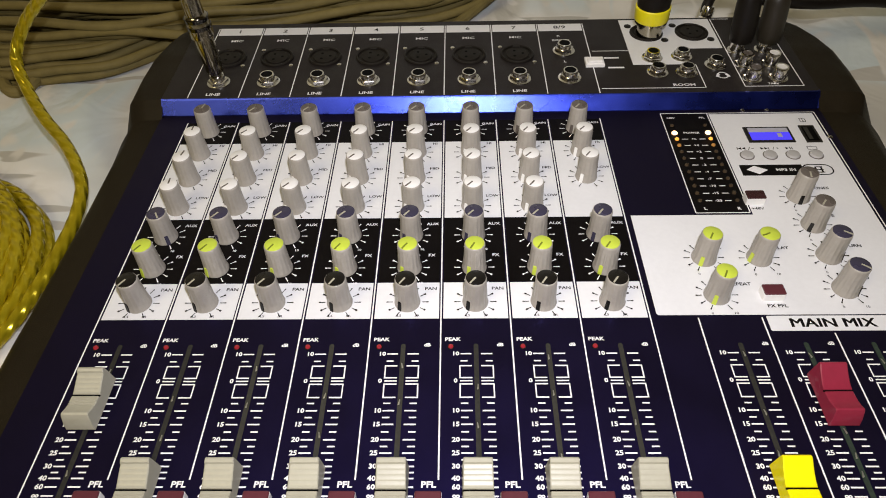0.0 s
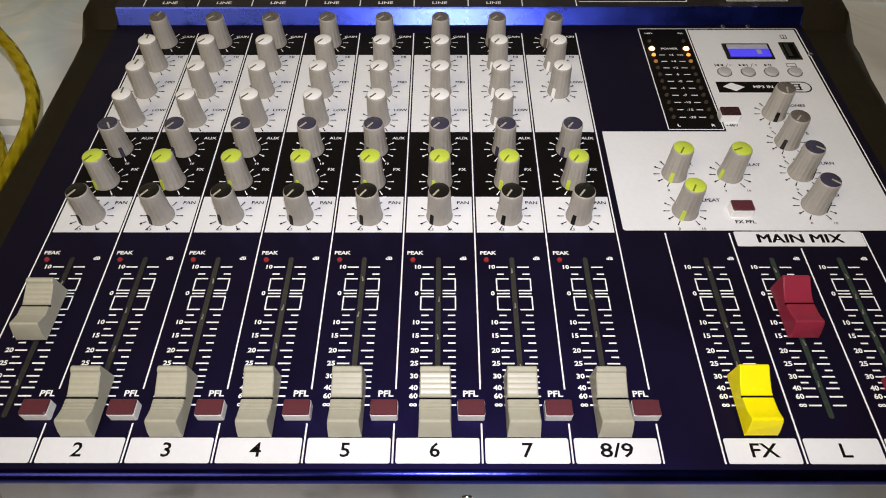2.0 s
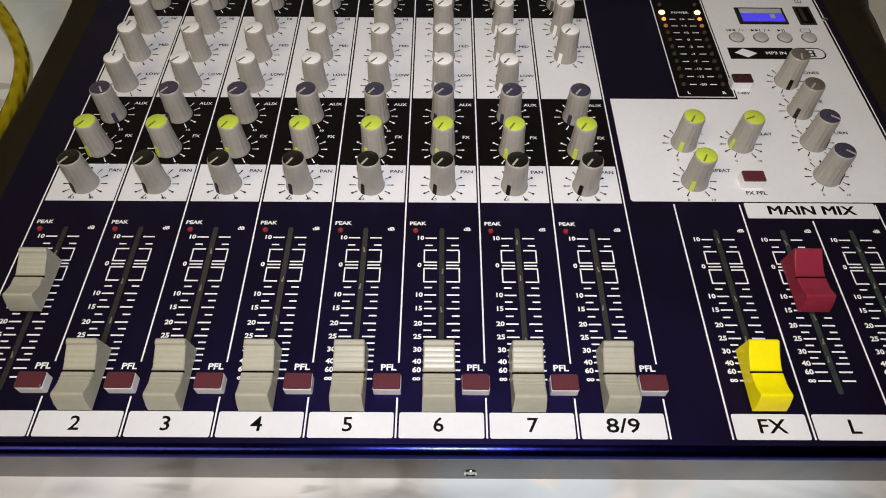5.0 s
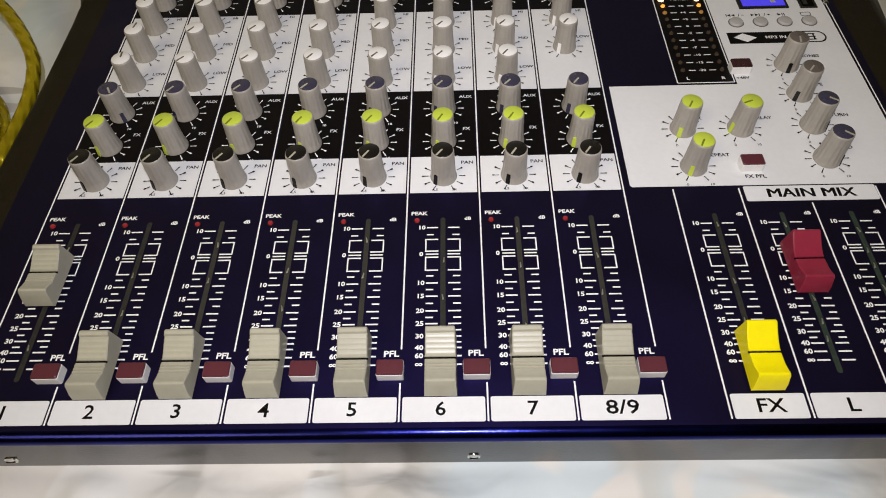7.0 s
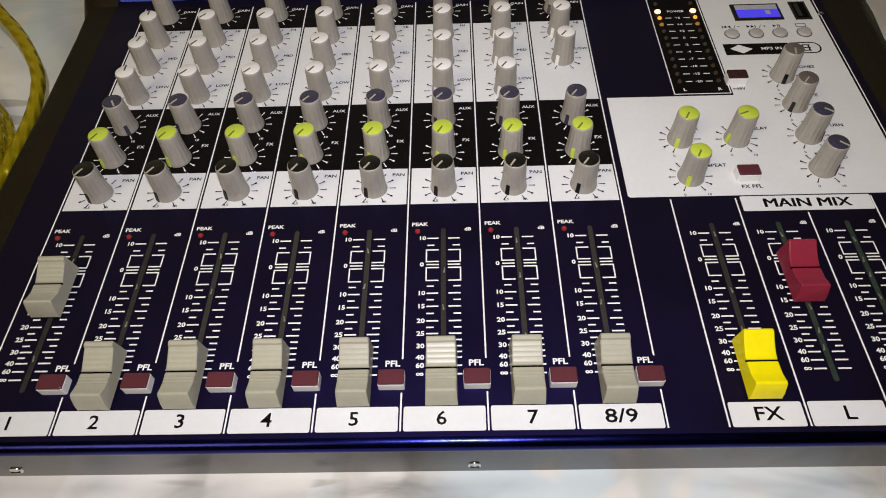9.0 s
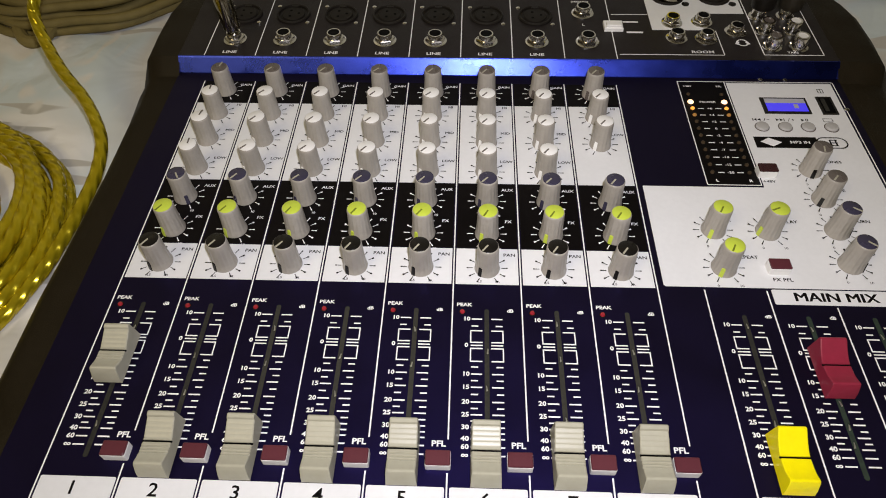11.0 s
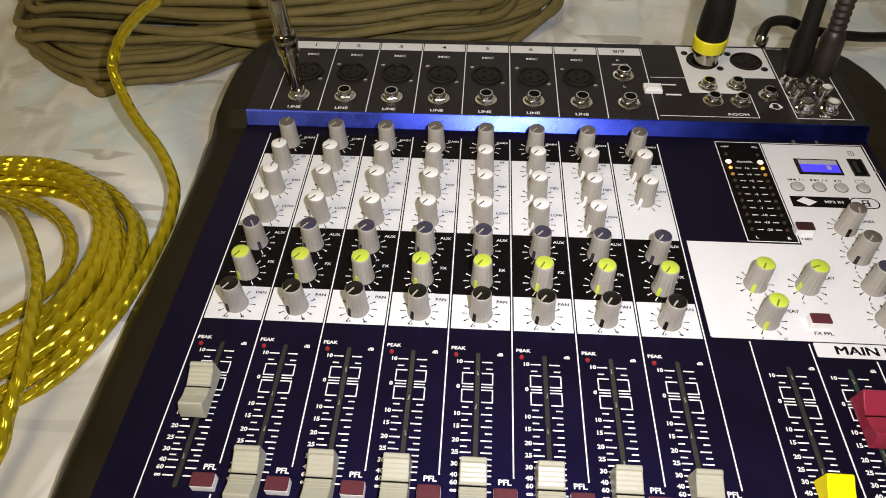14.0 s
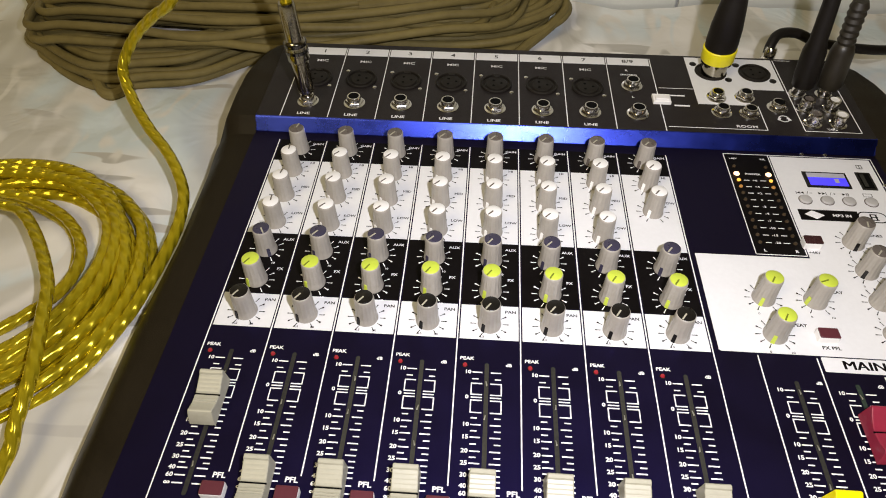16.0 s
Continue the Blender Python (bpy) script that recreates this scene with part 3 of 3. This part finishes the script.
    write(s, (x0 + x1) / 2 + 0.3, 4.4, 7.0, console, INK_BLACK, 0.35, 0.1, 1.2)
fader(279.2, 21.2, FADER_YELLOW, "bright yellow slider cap")
fader(306.7, 60.2, FADER_RED, "crimson slider cap", SLOT_GREEN)
fader(334.9, 19.5, FADER_RED, "crimson slider cap", SLOT_GREEN)

# --- effects and player section
L_shape = [(247.3, 104.0), (248.2, 103.1), (368.2, 103.1), (369.0, 104.0), (369.0, 252.6), (308.6, 252.6), (308.6, 166.6), (247.3, 166.6)]
bm = bmesh.new()
low = [bm.verts.new((x * MM, y * MM, 0.04 * MM)) for x, y in L_shape]
high = [bm.verts.new((x * MM, y * MM, 0.16 * MM)) for x, y in L_shape]
for i in range(len(low)):
    j = (i + 1) % len(low)
    bm.faces.new((low[i], low[j], high[j], high[i]))
bm.faces.new(high)
part("printed_field", bm, WHITE, console, "white printed effects field")
for a, b in (((370.3, 253.6), (370.3, 103)), ((280.4, 253.6), (370.3, 253.6)), ((280.4, 253.6), (280.4, 168)), ((280.4, 168), (307.6, 168)), ((307.6, 168), (307.6, 253.6))):
    printed_line(*a, *b, 0.55)
part("meter_window", prism(rect(281, 168.6, 307, 253), 0.04, 0.2), INK_BLACK, console, "black level meter window")
write("+48V", 285.4, 249, 2.0, console)
write("PFL", 303.6, 249, 2.0, console)
for i, s in enumerate(("POWER", "+6", "+4", "+2", "0", "-2", "-4", "-7", "-10", "-15", "-20")):
    y = 234.5 - 5.75 * i
    for x in (284.6, 303.6):
        put("led", LED if i else LED_WIDE, (LED_LIT, LED_AMBER, LED_DIM)[i] if i < 3 else LED_DARK, console, x, y, 0.1)
    write(s, 294.2, y, 2.3, console)
    if i:
        printed_line(287.6, y, 290.9, y, 0.6, 0.3)
        printed_line(297.4, y, 300.8, y, 0.6, 0.3)
for x in (284.6, 303.6):
    put("led", LED, LED_DARK, console, x, 241.5, 0.1)
write("L", 286, 171, 2.6, console, bold=0.1)
write("R", 303, 171, 2.6, console, bold=0.1)

player = part("player_display", prism(rect(324.2, 224.9, 350.2, 238.9), 0.05, 0.9, 0.3), CAP_BLACK, console, "small digital player screen lit blue")
# grey strip: glare over the display's upper part, modelled as a pale band
part("bezel", prism(rect(326.2, 233.6, 348.6, 237.4), 0.9, 1.1), SCREEN_GREY, player)
part("screen", prism(rect(326.2, 226.4, 348.6, 233.4), 0.9, 1.05), SCREEN, player, "lit blue screen")
part("glyph", prism(rect(341.5, 229, 344, 232.5), 1.05, 1.12), SCREEN_GREY, player)
usb = part("usb_socket", prism(rect(356.2, 224.6, 365, 240.2), 0.05, 0.6), CAP_BLACK, console, "black data socket")
part("shell", prism(rect(357.6, 226, 363.6, 238.8), 0.6, 0.8), HOLE, usb)
part("tongue", prism(rect(358.2, 227, 360.4, 238), 0.8, 1.0), SLOT, usb)
BUTTON_RIM = mesh_of("button_rim", lathe([(4.0, 0.1), (3.95, 0.35), (3.6, 0.4)], 24), True)
PLAYER_BUTTON = mesh_of("player_button", lathe([(3.5, 0), (3.5, 0.9), (3.1, 1.5), (1.2, 1.8), (0.3, 1.85)], 24), True)
for x, s in ((319.6, "⏮/-"), (332.2, "⏭/+"), (344.6, "⏯"), (357.2, "")):
    put("button_rim", BUTTON_RIM, CAP_GREY, console, x, 213.6)
    put("player_button", PLAYER_BUTTON, BUTTON_GREY, console, x, 213.6, label="round white push button")
m = bmesh.new()
for x in (317.2, 319.4, 329.6, 331.8, 343.4):
    s = -1 if x < 325 else 1
    m.faces.new([m.verts.new((a * MM, b * MM, 0.3 * MM)) for a, b in ((x - s * 0.9, 218.6), (x - s * 0.9, 220.8), (x + s * 0.9, 219.7))])
for x in (316.0, 333.2, 345.0, 346.0):
    bar(m, x, 218.6, x, 220.8, 0.45, 0.3)
for x in (322.4, 335.8):
    bar(m, x - 0.6, 218.4, x + 0.6, 221.0, 0.3, 0.3)
for x in (324.4, 338.0):
    bar(m, x - 0.7, 219.7, x + 0.7, 219.7, 0.4, 0.3)
bar(m, 337.99, 219.0, 337.99, 220.4, 0.4, 0.32)
for a, b in (((354.6, 218.4), (359.6, 218.4)), ((354.6, 221), (359.6, 221)), ((354.6, 218.4), (354.6, 221)), ((359.6, 218.4), (359.6, 221))):
    bar(m, *a, *b, 0.35, 0.3)
for a, b in (((359.4, 244), (362.4, 244)), ((359.4, 247.4), (362.4, 247.4)), ((359.4, 244), (359.4, 247.4)), ((362.4, 244), (362.4, 247.4)), ((360.9, 244), (360.9, 247.4))):
    bar(m, *a, *b, 0.4, 0.3)
tagged(part("symbol_print", m, INK_BLACK, console), kind="stuff")
plate = part("badge", prism(rect(312.6, 196.6, 346, 205.4), 0.17, 0.26), INK_BLACK, console, "black badge with a pale diamond and an oval outline")
m = bmesh.new()
for off in (0,):
    m.faces.new([m.verts.new((x * MM, y * MM, 0.3 * MM)) for x, y in ((315.5 + off, 201.4), (320.5 + off, 204.6), (327 + off, 201), (321.5 + off, 197.6))][::-1])
part("emblem", m, INK_WHITE, plate)
write("MP3 IN", 336.5, 201, 3.0, console, INK_WHITE, 0.35, 0.08)
m = bmesh.new()
ring = round_rect(345.6, 196.9, 361.4, 205.1, 4.0, 6)
for a, b in zip(ring, ring[1:] + ring[:1]):
    if a != b:
        bar(m, *a, *b, 0.75, 0.3)
for x in (352.6, 355.6):
    bar(m, x, 198.6, x, 203.4, 0.9, 0.3)
for y in (198.8, 201, 203.2):
    bar(m, 352.6, y, 356.5, y, 0.7, 0.31)
part("badge_outline", m, INK_BLACK, console)
push_button(311.6, 176.6, BUTTON_DARK)
write("+48V", 312.2, 170.8, 2.5, console, INK_BLACK, 0.35, 0.04)
push_button(300.4, 113.7)
write("FX PFL", 301.5, 107.8, 2.7, console, INK_BLACK, 0.35, 0.06)
for x, y, cap, angle, s, dx in ((276.3, 137.0, CAP_LIME, -150, "FX", 8.2), (302.1, 136.6, CAP_LIME, -112, "DELAY", 11.5), (276.3, 114.0, CAP_LIME, -152, "REPEAT", 12.2), (335.2, 179.3, CAP_GREY, -170, "PHONES", 12.5), (335.2, 158.4, CAP_GREY, -140, "TAPE", 9.6), (335, 137.6, CAP_BLUE, 125, "RETURN", 12.5), (334.6, 117.2, CAP_BLUE, 130, "SEND", 9.8)):
    knob(x, y, cap, angle, INK_BLACK, line=LIME_DARK if cap == CAP_LIME else FADER, mark=CAP_BLACK if cap in (CAP_GREY, CAP_BLUE) else None)
    write(s, x + dx, y + 6.6, 2.6, console, INK_BLACK, 0.35, 0.05)
    write("0", x - 4.4, y - 10.2, 1.8, console, INK_BLACK, 0.35, 0.02)
    write("10", x + 6.0, y - 10.2, 1.8, console, INK_BLACK, 0.35, 0.02)
for x, y in ((329.4, 256), (343.6, 256), (370.6, 229)):
    s = put("screw", mesh_of("screw", lathe([(1.5, 0), (1.4, 0.7), (0.7, 1.2)], 12), True), CHROME, console, x, y)

# --- connector panel
PITCH = 31.05
NUT = mesh_of("jack_nut", lathe([(6.2, 0), (6.2, 2.2), (5.6, 2.8)], 6))
BUSH = mesh_of("jack_bushing", lathe([(4.6, 0), (4.6, 5.2), (4.2, 5.8), (3.5, 5.8), (3.5, 2.0)], 22), True)
BORE = mesh_of("jack_bore", lathe([(3.55, 5.0), (3.45, 5.5)], 18))
WASHER = mesh_of("jack_washer", lathe([(7.1, 0), (7.1, 0.5), (6.8, 0.7)], 24), True)


def jack(x, y, plug=False, scale=1.0):
    j = put("jack_socket", WASHER, CHROME, console, x, y, TOP + 0.1, label="chrome jack socket with hexagonal nut")
    for name, me, mat in (("nut", NUT, CHROME), ("bushing", BUSH, CHROME), ("bore", BORE, HOLE)):
        put(name, me, mat, j, turn=12)
    j.scale = (scale, scale, scale)


XLR = mesh_of("xlr_socket", lathe([(10.8, 0), (10.8, 0.9), (10.2, 1.4), (9.4, 1.2), (9.2, 0.3), (1.0, 0.25)], 40), True)
XLR_CORE = mesh_of("socket_core", lathe([(7.4, 0.2), (7.4, 0.9), (7.0, 1.2)], 36), True)
PIN = mesh_of("pin_hole", lathe([(0.95, 1.2), (0.9, 1.3)], 12))
TAB = mesh_of("release_tab", prism(round_rect(-2.2, 7.2, 2.2, 9.4, 0.6, 2), 0.6, 1.7, 0.2))
DOT_WIDE = mesh_of("panel_screw", lathe([(2.4, 0), (2.3, 0.7), (1.2, 1.2)], 18), True)
DOT = mesh_of("panel_screw", lathe([(1.5, 0), (1.4, 0.6), (0.8, 1.0)], 14), True)


def xlr(x, y, screws=CHROME):
    s = put("xlr_socket", XLR, SOCKET, console, x, y, TOP + 0.1, label="round black three pin microphone socket")
    put("socket_core", XLR_CORE, SOCKET, s)
    put("release_tab", TAB, SOCKET, s)
    for a in (90, 210, 330):
        put("pin_hole", PIN, HOLE, s, 3.6 * math.sin(radians(a)), 3.6 * math.cos(radians(a)), 0)
    for dx, dy in ((-10.6, 9.4), (10.4, -9.2)):
        put("panel_screw", DOT if screws == CHROME else DOT_WIDE, screws, console, x + dx, y + dy, TOP)


Z = TOP + 0.2
for k in range(9):
    x = -3 + PITCH * k
    printed_line(x, 263.8, x, 347.6, 0.6, Z)
for k in range(8):
    x0 = -3 + PITCH * k
    mid = x0 + 15.2
    part("number_plate", prism(rect(x0 + 0.9, 338.4, x0 + PITCH - 0.9, 347.6), TOP + 0.04, TOP + 0.2), WHITE, console)
    write("8/9" if k == 7 else str(k + 1), mid, 342.8, 5.4, console, INK_BLACK, TOP + 0.35, 0.06, 1.2)
    if k < 7:
        xlr(mid + 0.4, 308.5)
        write("MIC", mid + 0.4, 330.5, 3.9, console, z=Z, bold=0.06, wide=1.25)
        write("LINE", mid - 0.6, 267.2, 3.6, console, z=Z, bold=0.08, wide=1.2)
        jack(mid, 280.4)
    else:
        jack(mid - 0.4, 312.5)
        jack(mid - 0.4, 280.6)
        write("R", mid - 2, 331.5, 3.0, console, z=Z)
        write("L", mid - 1, 299.5, 3.0, console, z=Z)
        write("(MONO)", mid - 1, 326.0, 2.6, console, z=Z)
for a, b in (((247.2, 311.5), (270.3, 311.5)), ((247.2, 268.4), (309.2, 268.4)), ((309.2, 268.4), (309.2, 294)), ((332.6, 351), (332.6, 269)), ((332.6, 269), (367.4, 269)), ((367.4, 269), (367.4, 322)), ((334, 351), (345, 351))):
    printed_line(*a, *b, 0.6, Z)
bm = bmesh.new()
shape = [(270.6, 294.6), (305, 294.6), (305, 313.4), (331.2, 313.4), (331.2, 351.4), (270.6, 351.4)]
low = [bm.verts.new((x * MM, y * MM, (TOP + 0.03) * MM)) for x, y in shape]
high = [bm.verts.new((x * MM, y * MM, (TOP + 0.15) * MM)) for x, y in shape]
for i in range(6):
    bm.faces.new((low[i], low[(i + 1) % 6], high[(i + 1) % 6], high[i]))
bm.faces.new(high)
part("printed_field", bm, WHITE, console)
xlr(286, 333.2, CAP_BLACK)
xlr(316, 333.4, CAP_BLACK)
for x, y in ((283.8, 302.5), (302.6, 303.5), (283.8, 285.5), (301.4, 285), (321, 293)):
    jack(x, y, scale=0.92)
write("ROOM", 297, 271.4, 3.6, console, z=Z, bold=0.08, wide=1.25)
write("TAPE", 350, 271.6, 2.4, console, z=Z)
printed_line(253.5, 303, 263, 303, 1.5, Z)
printed_line(254.5, 291.6, 264.5, 291.6, 1.7, Z)
sw = part("rocker_switch", prism(rect(240.8, 292.4, 252.4, 301.4), TOP, TOP + 2.4, 0.4), CAP_WHITE, console, "small white rocker switch")
part("rocker", prism(rect(242, 293.2, 251.2, 297.4), TOP + 2.4, TOP + 4.0, 0.5), CAP_WHITE, sw)
m = bmesh.new()
for i in range(12):
    a0, a1 = radians(30 * i), radians(30 * i + 30)
    bar(m, 322.6 + 3.2 * math.cos(a0), 281.4 + 3.2 * math.sin(a0), 322.6 + 3.2 * math.cos(a1), 281.4 + 3.2 * math.sin(a1), 0.8, Z)
bar(m, 318.8, 279.6, 320.2, 282.6, 1.8, Z + 0.02)
bar(m, 326.2, 279.6, 325.0, 282.6, 1.8, Z + 0.02)
part("headphone_symbol", m, INK_WHITE, console)
RCA = mesh_of("phono_socket", lathe([(5.6, 0), (5.6, 1.2), (4.4, 1.5), (4.2, 8.2), (3.9, 8.8), (2.9, 8.8), (2.8, 7.5)], 26), True)
RCA_FILL = mesh_of("insulator", lathe([(3.0, 8.2), (2.9, 8.5)], 18))
for x, y, fill in ((338.6, 292.6, CAP_GREY), (354.8, 292.6, CAP_WHITE), (338.8, 276.6, CAP_GREY), (354.2, 276.6, CAP_WHITE), (338.4, 309.4, CAP_GREY), (355.4, 309.4, CAP_WHITE)):
    r = put("phono_socket", RCA, CHROME, console, x, y, TOP, label="chrome phono socket")
    put("insulator", RCA_FILL, fill, r)

# ---- cables ----
# yellow cable: plug in the first line socket, a hanging arc, then a coil on the sheet
yellow = new("yellow_cable")
tagged(yellow, "clear yellow audio cable with chrome plug, coiled on the sheet", "cable")
plug = part("jack_plug", lathe([(3.1, -14), (3.1, 2.0), (4.6, 2.2), (5.3, 3.0), (5.6, 24), (5.2, 26), (6.9, 26.5), (6.9, 38), (6.2, 39.5), (5.4, 40), (5.2, 62), (4.6, 64)], 28), CHROME_DARK, yellow, "polished chrome jack plug", True)
plug.matrix_basis = pose(11.4 * MM, 279.6 * MM, (TOP + 5.9) * MM, 0, -3, 0)
for z, w in ((31.5, 0.5), (36.2, 0.6)):
    part("knurled_band", lathe([(7.0, z), (7.25, z + 0.2), (7.25, z + w + 1.6), (7.0, z + w + 1.8)], 28), STEEL, plug, smooth=True)


def hang(points, r, n=12, **kw):
    return sweep(smooth_path(points, kw.pop("steps", 10)), r, n, **kw)


ARC = [(8.0, 281, 74), (7.6, 281, 86), (4, 283, 112), (-12, 286, 132), (-36, 284, 118), (-63, 286, 75), (-84, 292, 58), (-102, 295, 42), (-112, 291, 28), (-113, 284, 19), (-102, 267, 9), (-88, 250, 3), (-73, 235, -2), (-61, 219, -6), (-53, 203, -10), (-50, 182, -14), (-52, 160, -18), (-56, 140, -22), (-62, 118, -26), (-76, 84, -29), (-104, 56, -31), (-150, 38, -31), (-210, 36, -31)]
COIL = []
rnd = random.Random(5)
RINGS = [(0.97, 0, 0, 0), (0.90, -2, 1, 0), (0.82, 3, 4, 0), (0.74, 5, 7, 0), (0.52, 8, 10, 0), (0.94, 1, 0, 1), (0.86, 2, 3, 1), (0.78, 4, 5, 1), (0.56, 6, 8, 1), (0.90, 0, 2, 2), (0.80, 5, 4, 2), (0.985, -3, -2, 1), (0.76, 2, 9, 2), (0.84, -1, 6, 2)]
for i in range(len(RINGS) * 18 - 8):
    lap = i / 18
    a = radians(-150 + 360 * lap)
    here, then = RINGS[int(lap)], RINGS[min(int(lap) + 1, len(RINGS) - 1)]
    f = max(0.0, (lap - int(lap)) * 2.5 - 1.5)
    k, cx, cy, layer = (p + (q - p) * f for p, q in zip(here, then))
    wob = 1 + 0.018 * math.sin(3 * a + int(lap) * 2.4) + 0.012 * math.sin(5 * a + int(lap))
    COIL.append((-176 + cx + 114 * k * wob * math.cos(a), 140 + cy + 104 * k * wob * math.sin(a), -32 + 6.0 * layer + 1.2 * math.sin(2 * a + int(lap) * 1.3)))
TAIL = [(-262, 170, -12), (-225, 188, -10), (-190, 192, -10), (-163, 186.5, -9), (-145, 181, -9), (-123, 159, -8), (-102.5, 129, -8), (-94, 105, -9), (-85, 74, -11), (-83.5, 50, -17), (-82, 33, -21), (-88, -10, -22), (-120, -60, -22), (-200, -110, -22)]


for line, label in ((ARC, "clear yellow cable hanging in an arc"), (COIL, "loops of clear yellow cable"), (TAIL, "yellow cable end crossing the loops")):
    part("cable", sweep(smooth_path(line, 20 if line is COIL else 14), 3.55, 18, 2, 0.02, 19), YELLOW_CABLE, yellow, label, True)

# bundle of dark cable behind the console
bundle = new("dark_cable_bundle")
tagged(bundle, "thick bundle of coiled olive brown cable lying on the sheet", "cable")
rnd = random.Random(11)
EDGE = [(-222, 370), (-178, 345), (-140, 351), (-103, 360), (-71, 388), (-39, 410), (10, 414), (57, 413), (110, 416), (150, 428)]
for i in range(24):
    row, layer = i % 8, i // 8
    lift = -33 + 7.5 * layer
    sx, sy = rnd.uniform(-7, 7), rnd.uniform(-4, 4)
    pts = [(-246 - 4.5 * row + sx, 400 + 8 * row + sy, lift + 4)]
    for x, y in EDGE:
        ease = 0.35 + 0.65 * min(1, abs(x + 60) / 130)
        pts.append((x - 3 * row + sx, min(y + (9.2 - 1.6 * layer) * row * ease + sy + 4 * layer, 500), lift + rnd.uniform(-1.2, 1.2)))
    pts += [(186 - 5 * row + sx, 462 + 3 * row + sy, lift + 3), (184 - 6 * row + sx, 486 + sy, lift + 8)]
    back = 500 - (6.0, 9.5, 11.5)[layer] * row
    for x in (120, 40, -60, -150, -225):
        pts.append((x + sx, back + 1.5 * sy - 0.03 * abs(x + 40), lift + 9 + rnd.uniform(-2, 2)))
    part("cable", hang(pts + pts[:2], 3.4, 14, steps=8), DARK_CABLE, bundle, smooth=True)
for i in range(18):
    y0, lift = 372 + 7.5 * i, -12 + 8 * math.sin(i * 1.9)
    tip = -236 - 0.75 * max(0, y0 - 396) + rnd.uniform(-5, 5)
    pts = [(tip - 30, 508, -12), (tip - 14, y0 + 26, lift - 2), (tip, y0 + 4, lift)]
    pts += [(x, min(y0 - 6 + 0.0009 * (x + 120) ** 2 * (1 - 0.04 * i) + rnd.uniform(-4, 4), 506), lift + 5 + rnd.uniform(-3, 3)) for x in (-210, -150, -90, -30, 30, 90)]
    pts += [(146 - 3 * i, min(y0 + 60, 500), lift), (166 - 3 * i, 505, lift)]
    part("cable", hang(pts, 3.4, 14, steps=8), DARK_CABLE, bundle, smooth=True)
part("cable", hang([(20, 430, -2), (90, 446, 0), (150, 468, -6), (186, 482, -12), (194, 470, -18), (180, 447, -24), (160, 424, -30), (142, 396, -33), (132, 368, -35)], 4.2, 10), DARK_CABLE, bundle, smooth=True)
part("cable", hang([(-190, 372, -24), (-176, 346, -30), (-166, 335, -32), (-156, 338, -32), (-150, 360, -28)], 4.6, 10), DARK_CABLE, bundle, smooth=True)

# microphone plug in the control room output
mic = new("microphone_cable")
tagged(mic, "black microphone cable with a yellow ringed plug standing in its socket", "cable")
shell = part("plug_shell", lathe([(8.4, 0), (8.4, 9), (10.6, 9.4), (10.6, 11.5)], 32), CHROME_DARK, mic, "chrome plug shell", True)
ring = part("ring", lathe([(10.6, 11), (11.0, 11.6), (11.2, 19.8), (10.7, 20.4)], 36), RING_YELLOW, mic, "yellow plastic ring", True)
boot = part("boot", lathe([(10.3, 20.2), (10.6, 24), (10.2, 36), (8.6, 50), (7.2, 60), (6.4, 74), (5.4, 78)], 32), RUBBER, mic, "black rubber boot", True)
for o in (shell, ring, boot):
    o.matrix_basis = pose(286 * MM, 333 * MM, (TOP + 0.6) * MM, 2, -2, 0)
part("cable", hang([(283, 330, 84), (283, 330, 100), (290, 342, 140), (330, 380, 190), (420, 430, 200), (560, 440, 120), (650, 430, 10), (720, 420, -22)], 3.6, 12), RUBBER, mic, "black rubber cable", True)

# the two phono plugs
for x, y, lean, mat, name, tail in ((338.4, 309.4, -5, RUBBER, "black rubber", False), (355.4, 309.4, -5, BOOT, "dark brown ribbed", True)):
    c = new("phono_cable")
    tagged(c, f"{name} phono plug on chrome socket with rising cable", "cable")
    prof = [(6.6, 8.5), (7.1, 9.2), (7.5, 16), (7.2, 34), (6.2, 38)]
    if tail:
        prof += [(5.6, 39)] + [(5.6 if i % 2 else 4.8, 40 + 2.2 * i) for i in range(12)] + [(4.2, 68)]
    else:
        prof += [(5.4, 41), (5.0, 60), (4.6, 74), (4.0, 76)]
    b = part("plug_body", lathe(prof, 26), mat, c, smooth=True)
    b.matrix_basis = pose(x * MM, y * MM, TOP * MM, 0, lean, 0)
    part("cable", hang([(x - 8, y, 80), (x - 9, y, 94), (x + 6, y + 18, 130), (x + 90, y + 60, 150), (x + 220, y + 90, 70), (x + 300, y + 95, -10), (x + 360, y + 95, -26)], 3.8, 12), GREEN_CABLE if tail else RUBBER, c, smooth=True)

# thin black lead plugged in at the back
lead = new("black_lead")
tagged(lead, "thin black lead with a chrome plug behind the console", "cable")
part("cable", hang([(331, 362, 8), (332.5, 366, 13), (338, 372, 18), (352, 376, 17), (372, 376, 10), (410, 376, 6), (470, 384, 2), (600, 400, -24)], 3.6, 12), RUBBER, lead, smooth=True)
p = part("plug", lathe([(4.6, 0), (5.2, 1), (5.2, 5), (4.2, 6), (4.4, 11), (3.7, 13)], 24), CHROME, lead, "chrome plug", True)
p.matrix_basis = pose(331 * MM, 359.5 * MM, 0 * MM, -14, 8, 0)

# ---- wall tiles ----
me = mesh_of("tile", prism(rect(-148.8, -148.8, 148.8, 148.8), 0, 6, 1.2))
me.materials.append(TILE)
for i in range(-5, 6):
    for j in range(-1, 7):
        t = new("tile", me)
        t.parent = north
        t.matrix_basis = pose((453 + 300 * i) * MM, 527 * MM, (68 + 300 * j) * MM, 90)
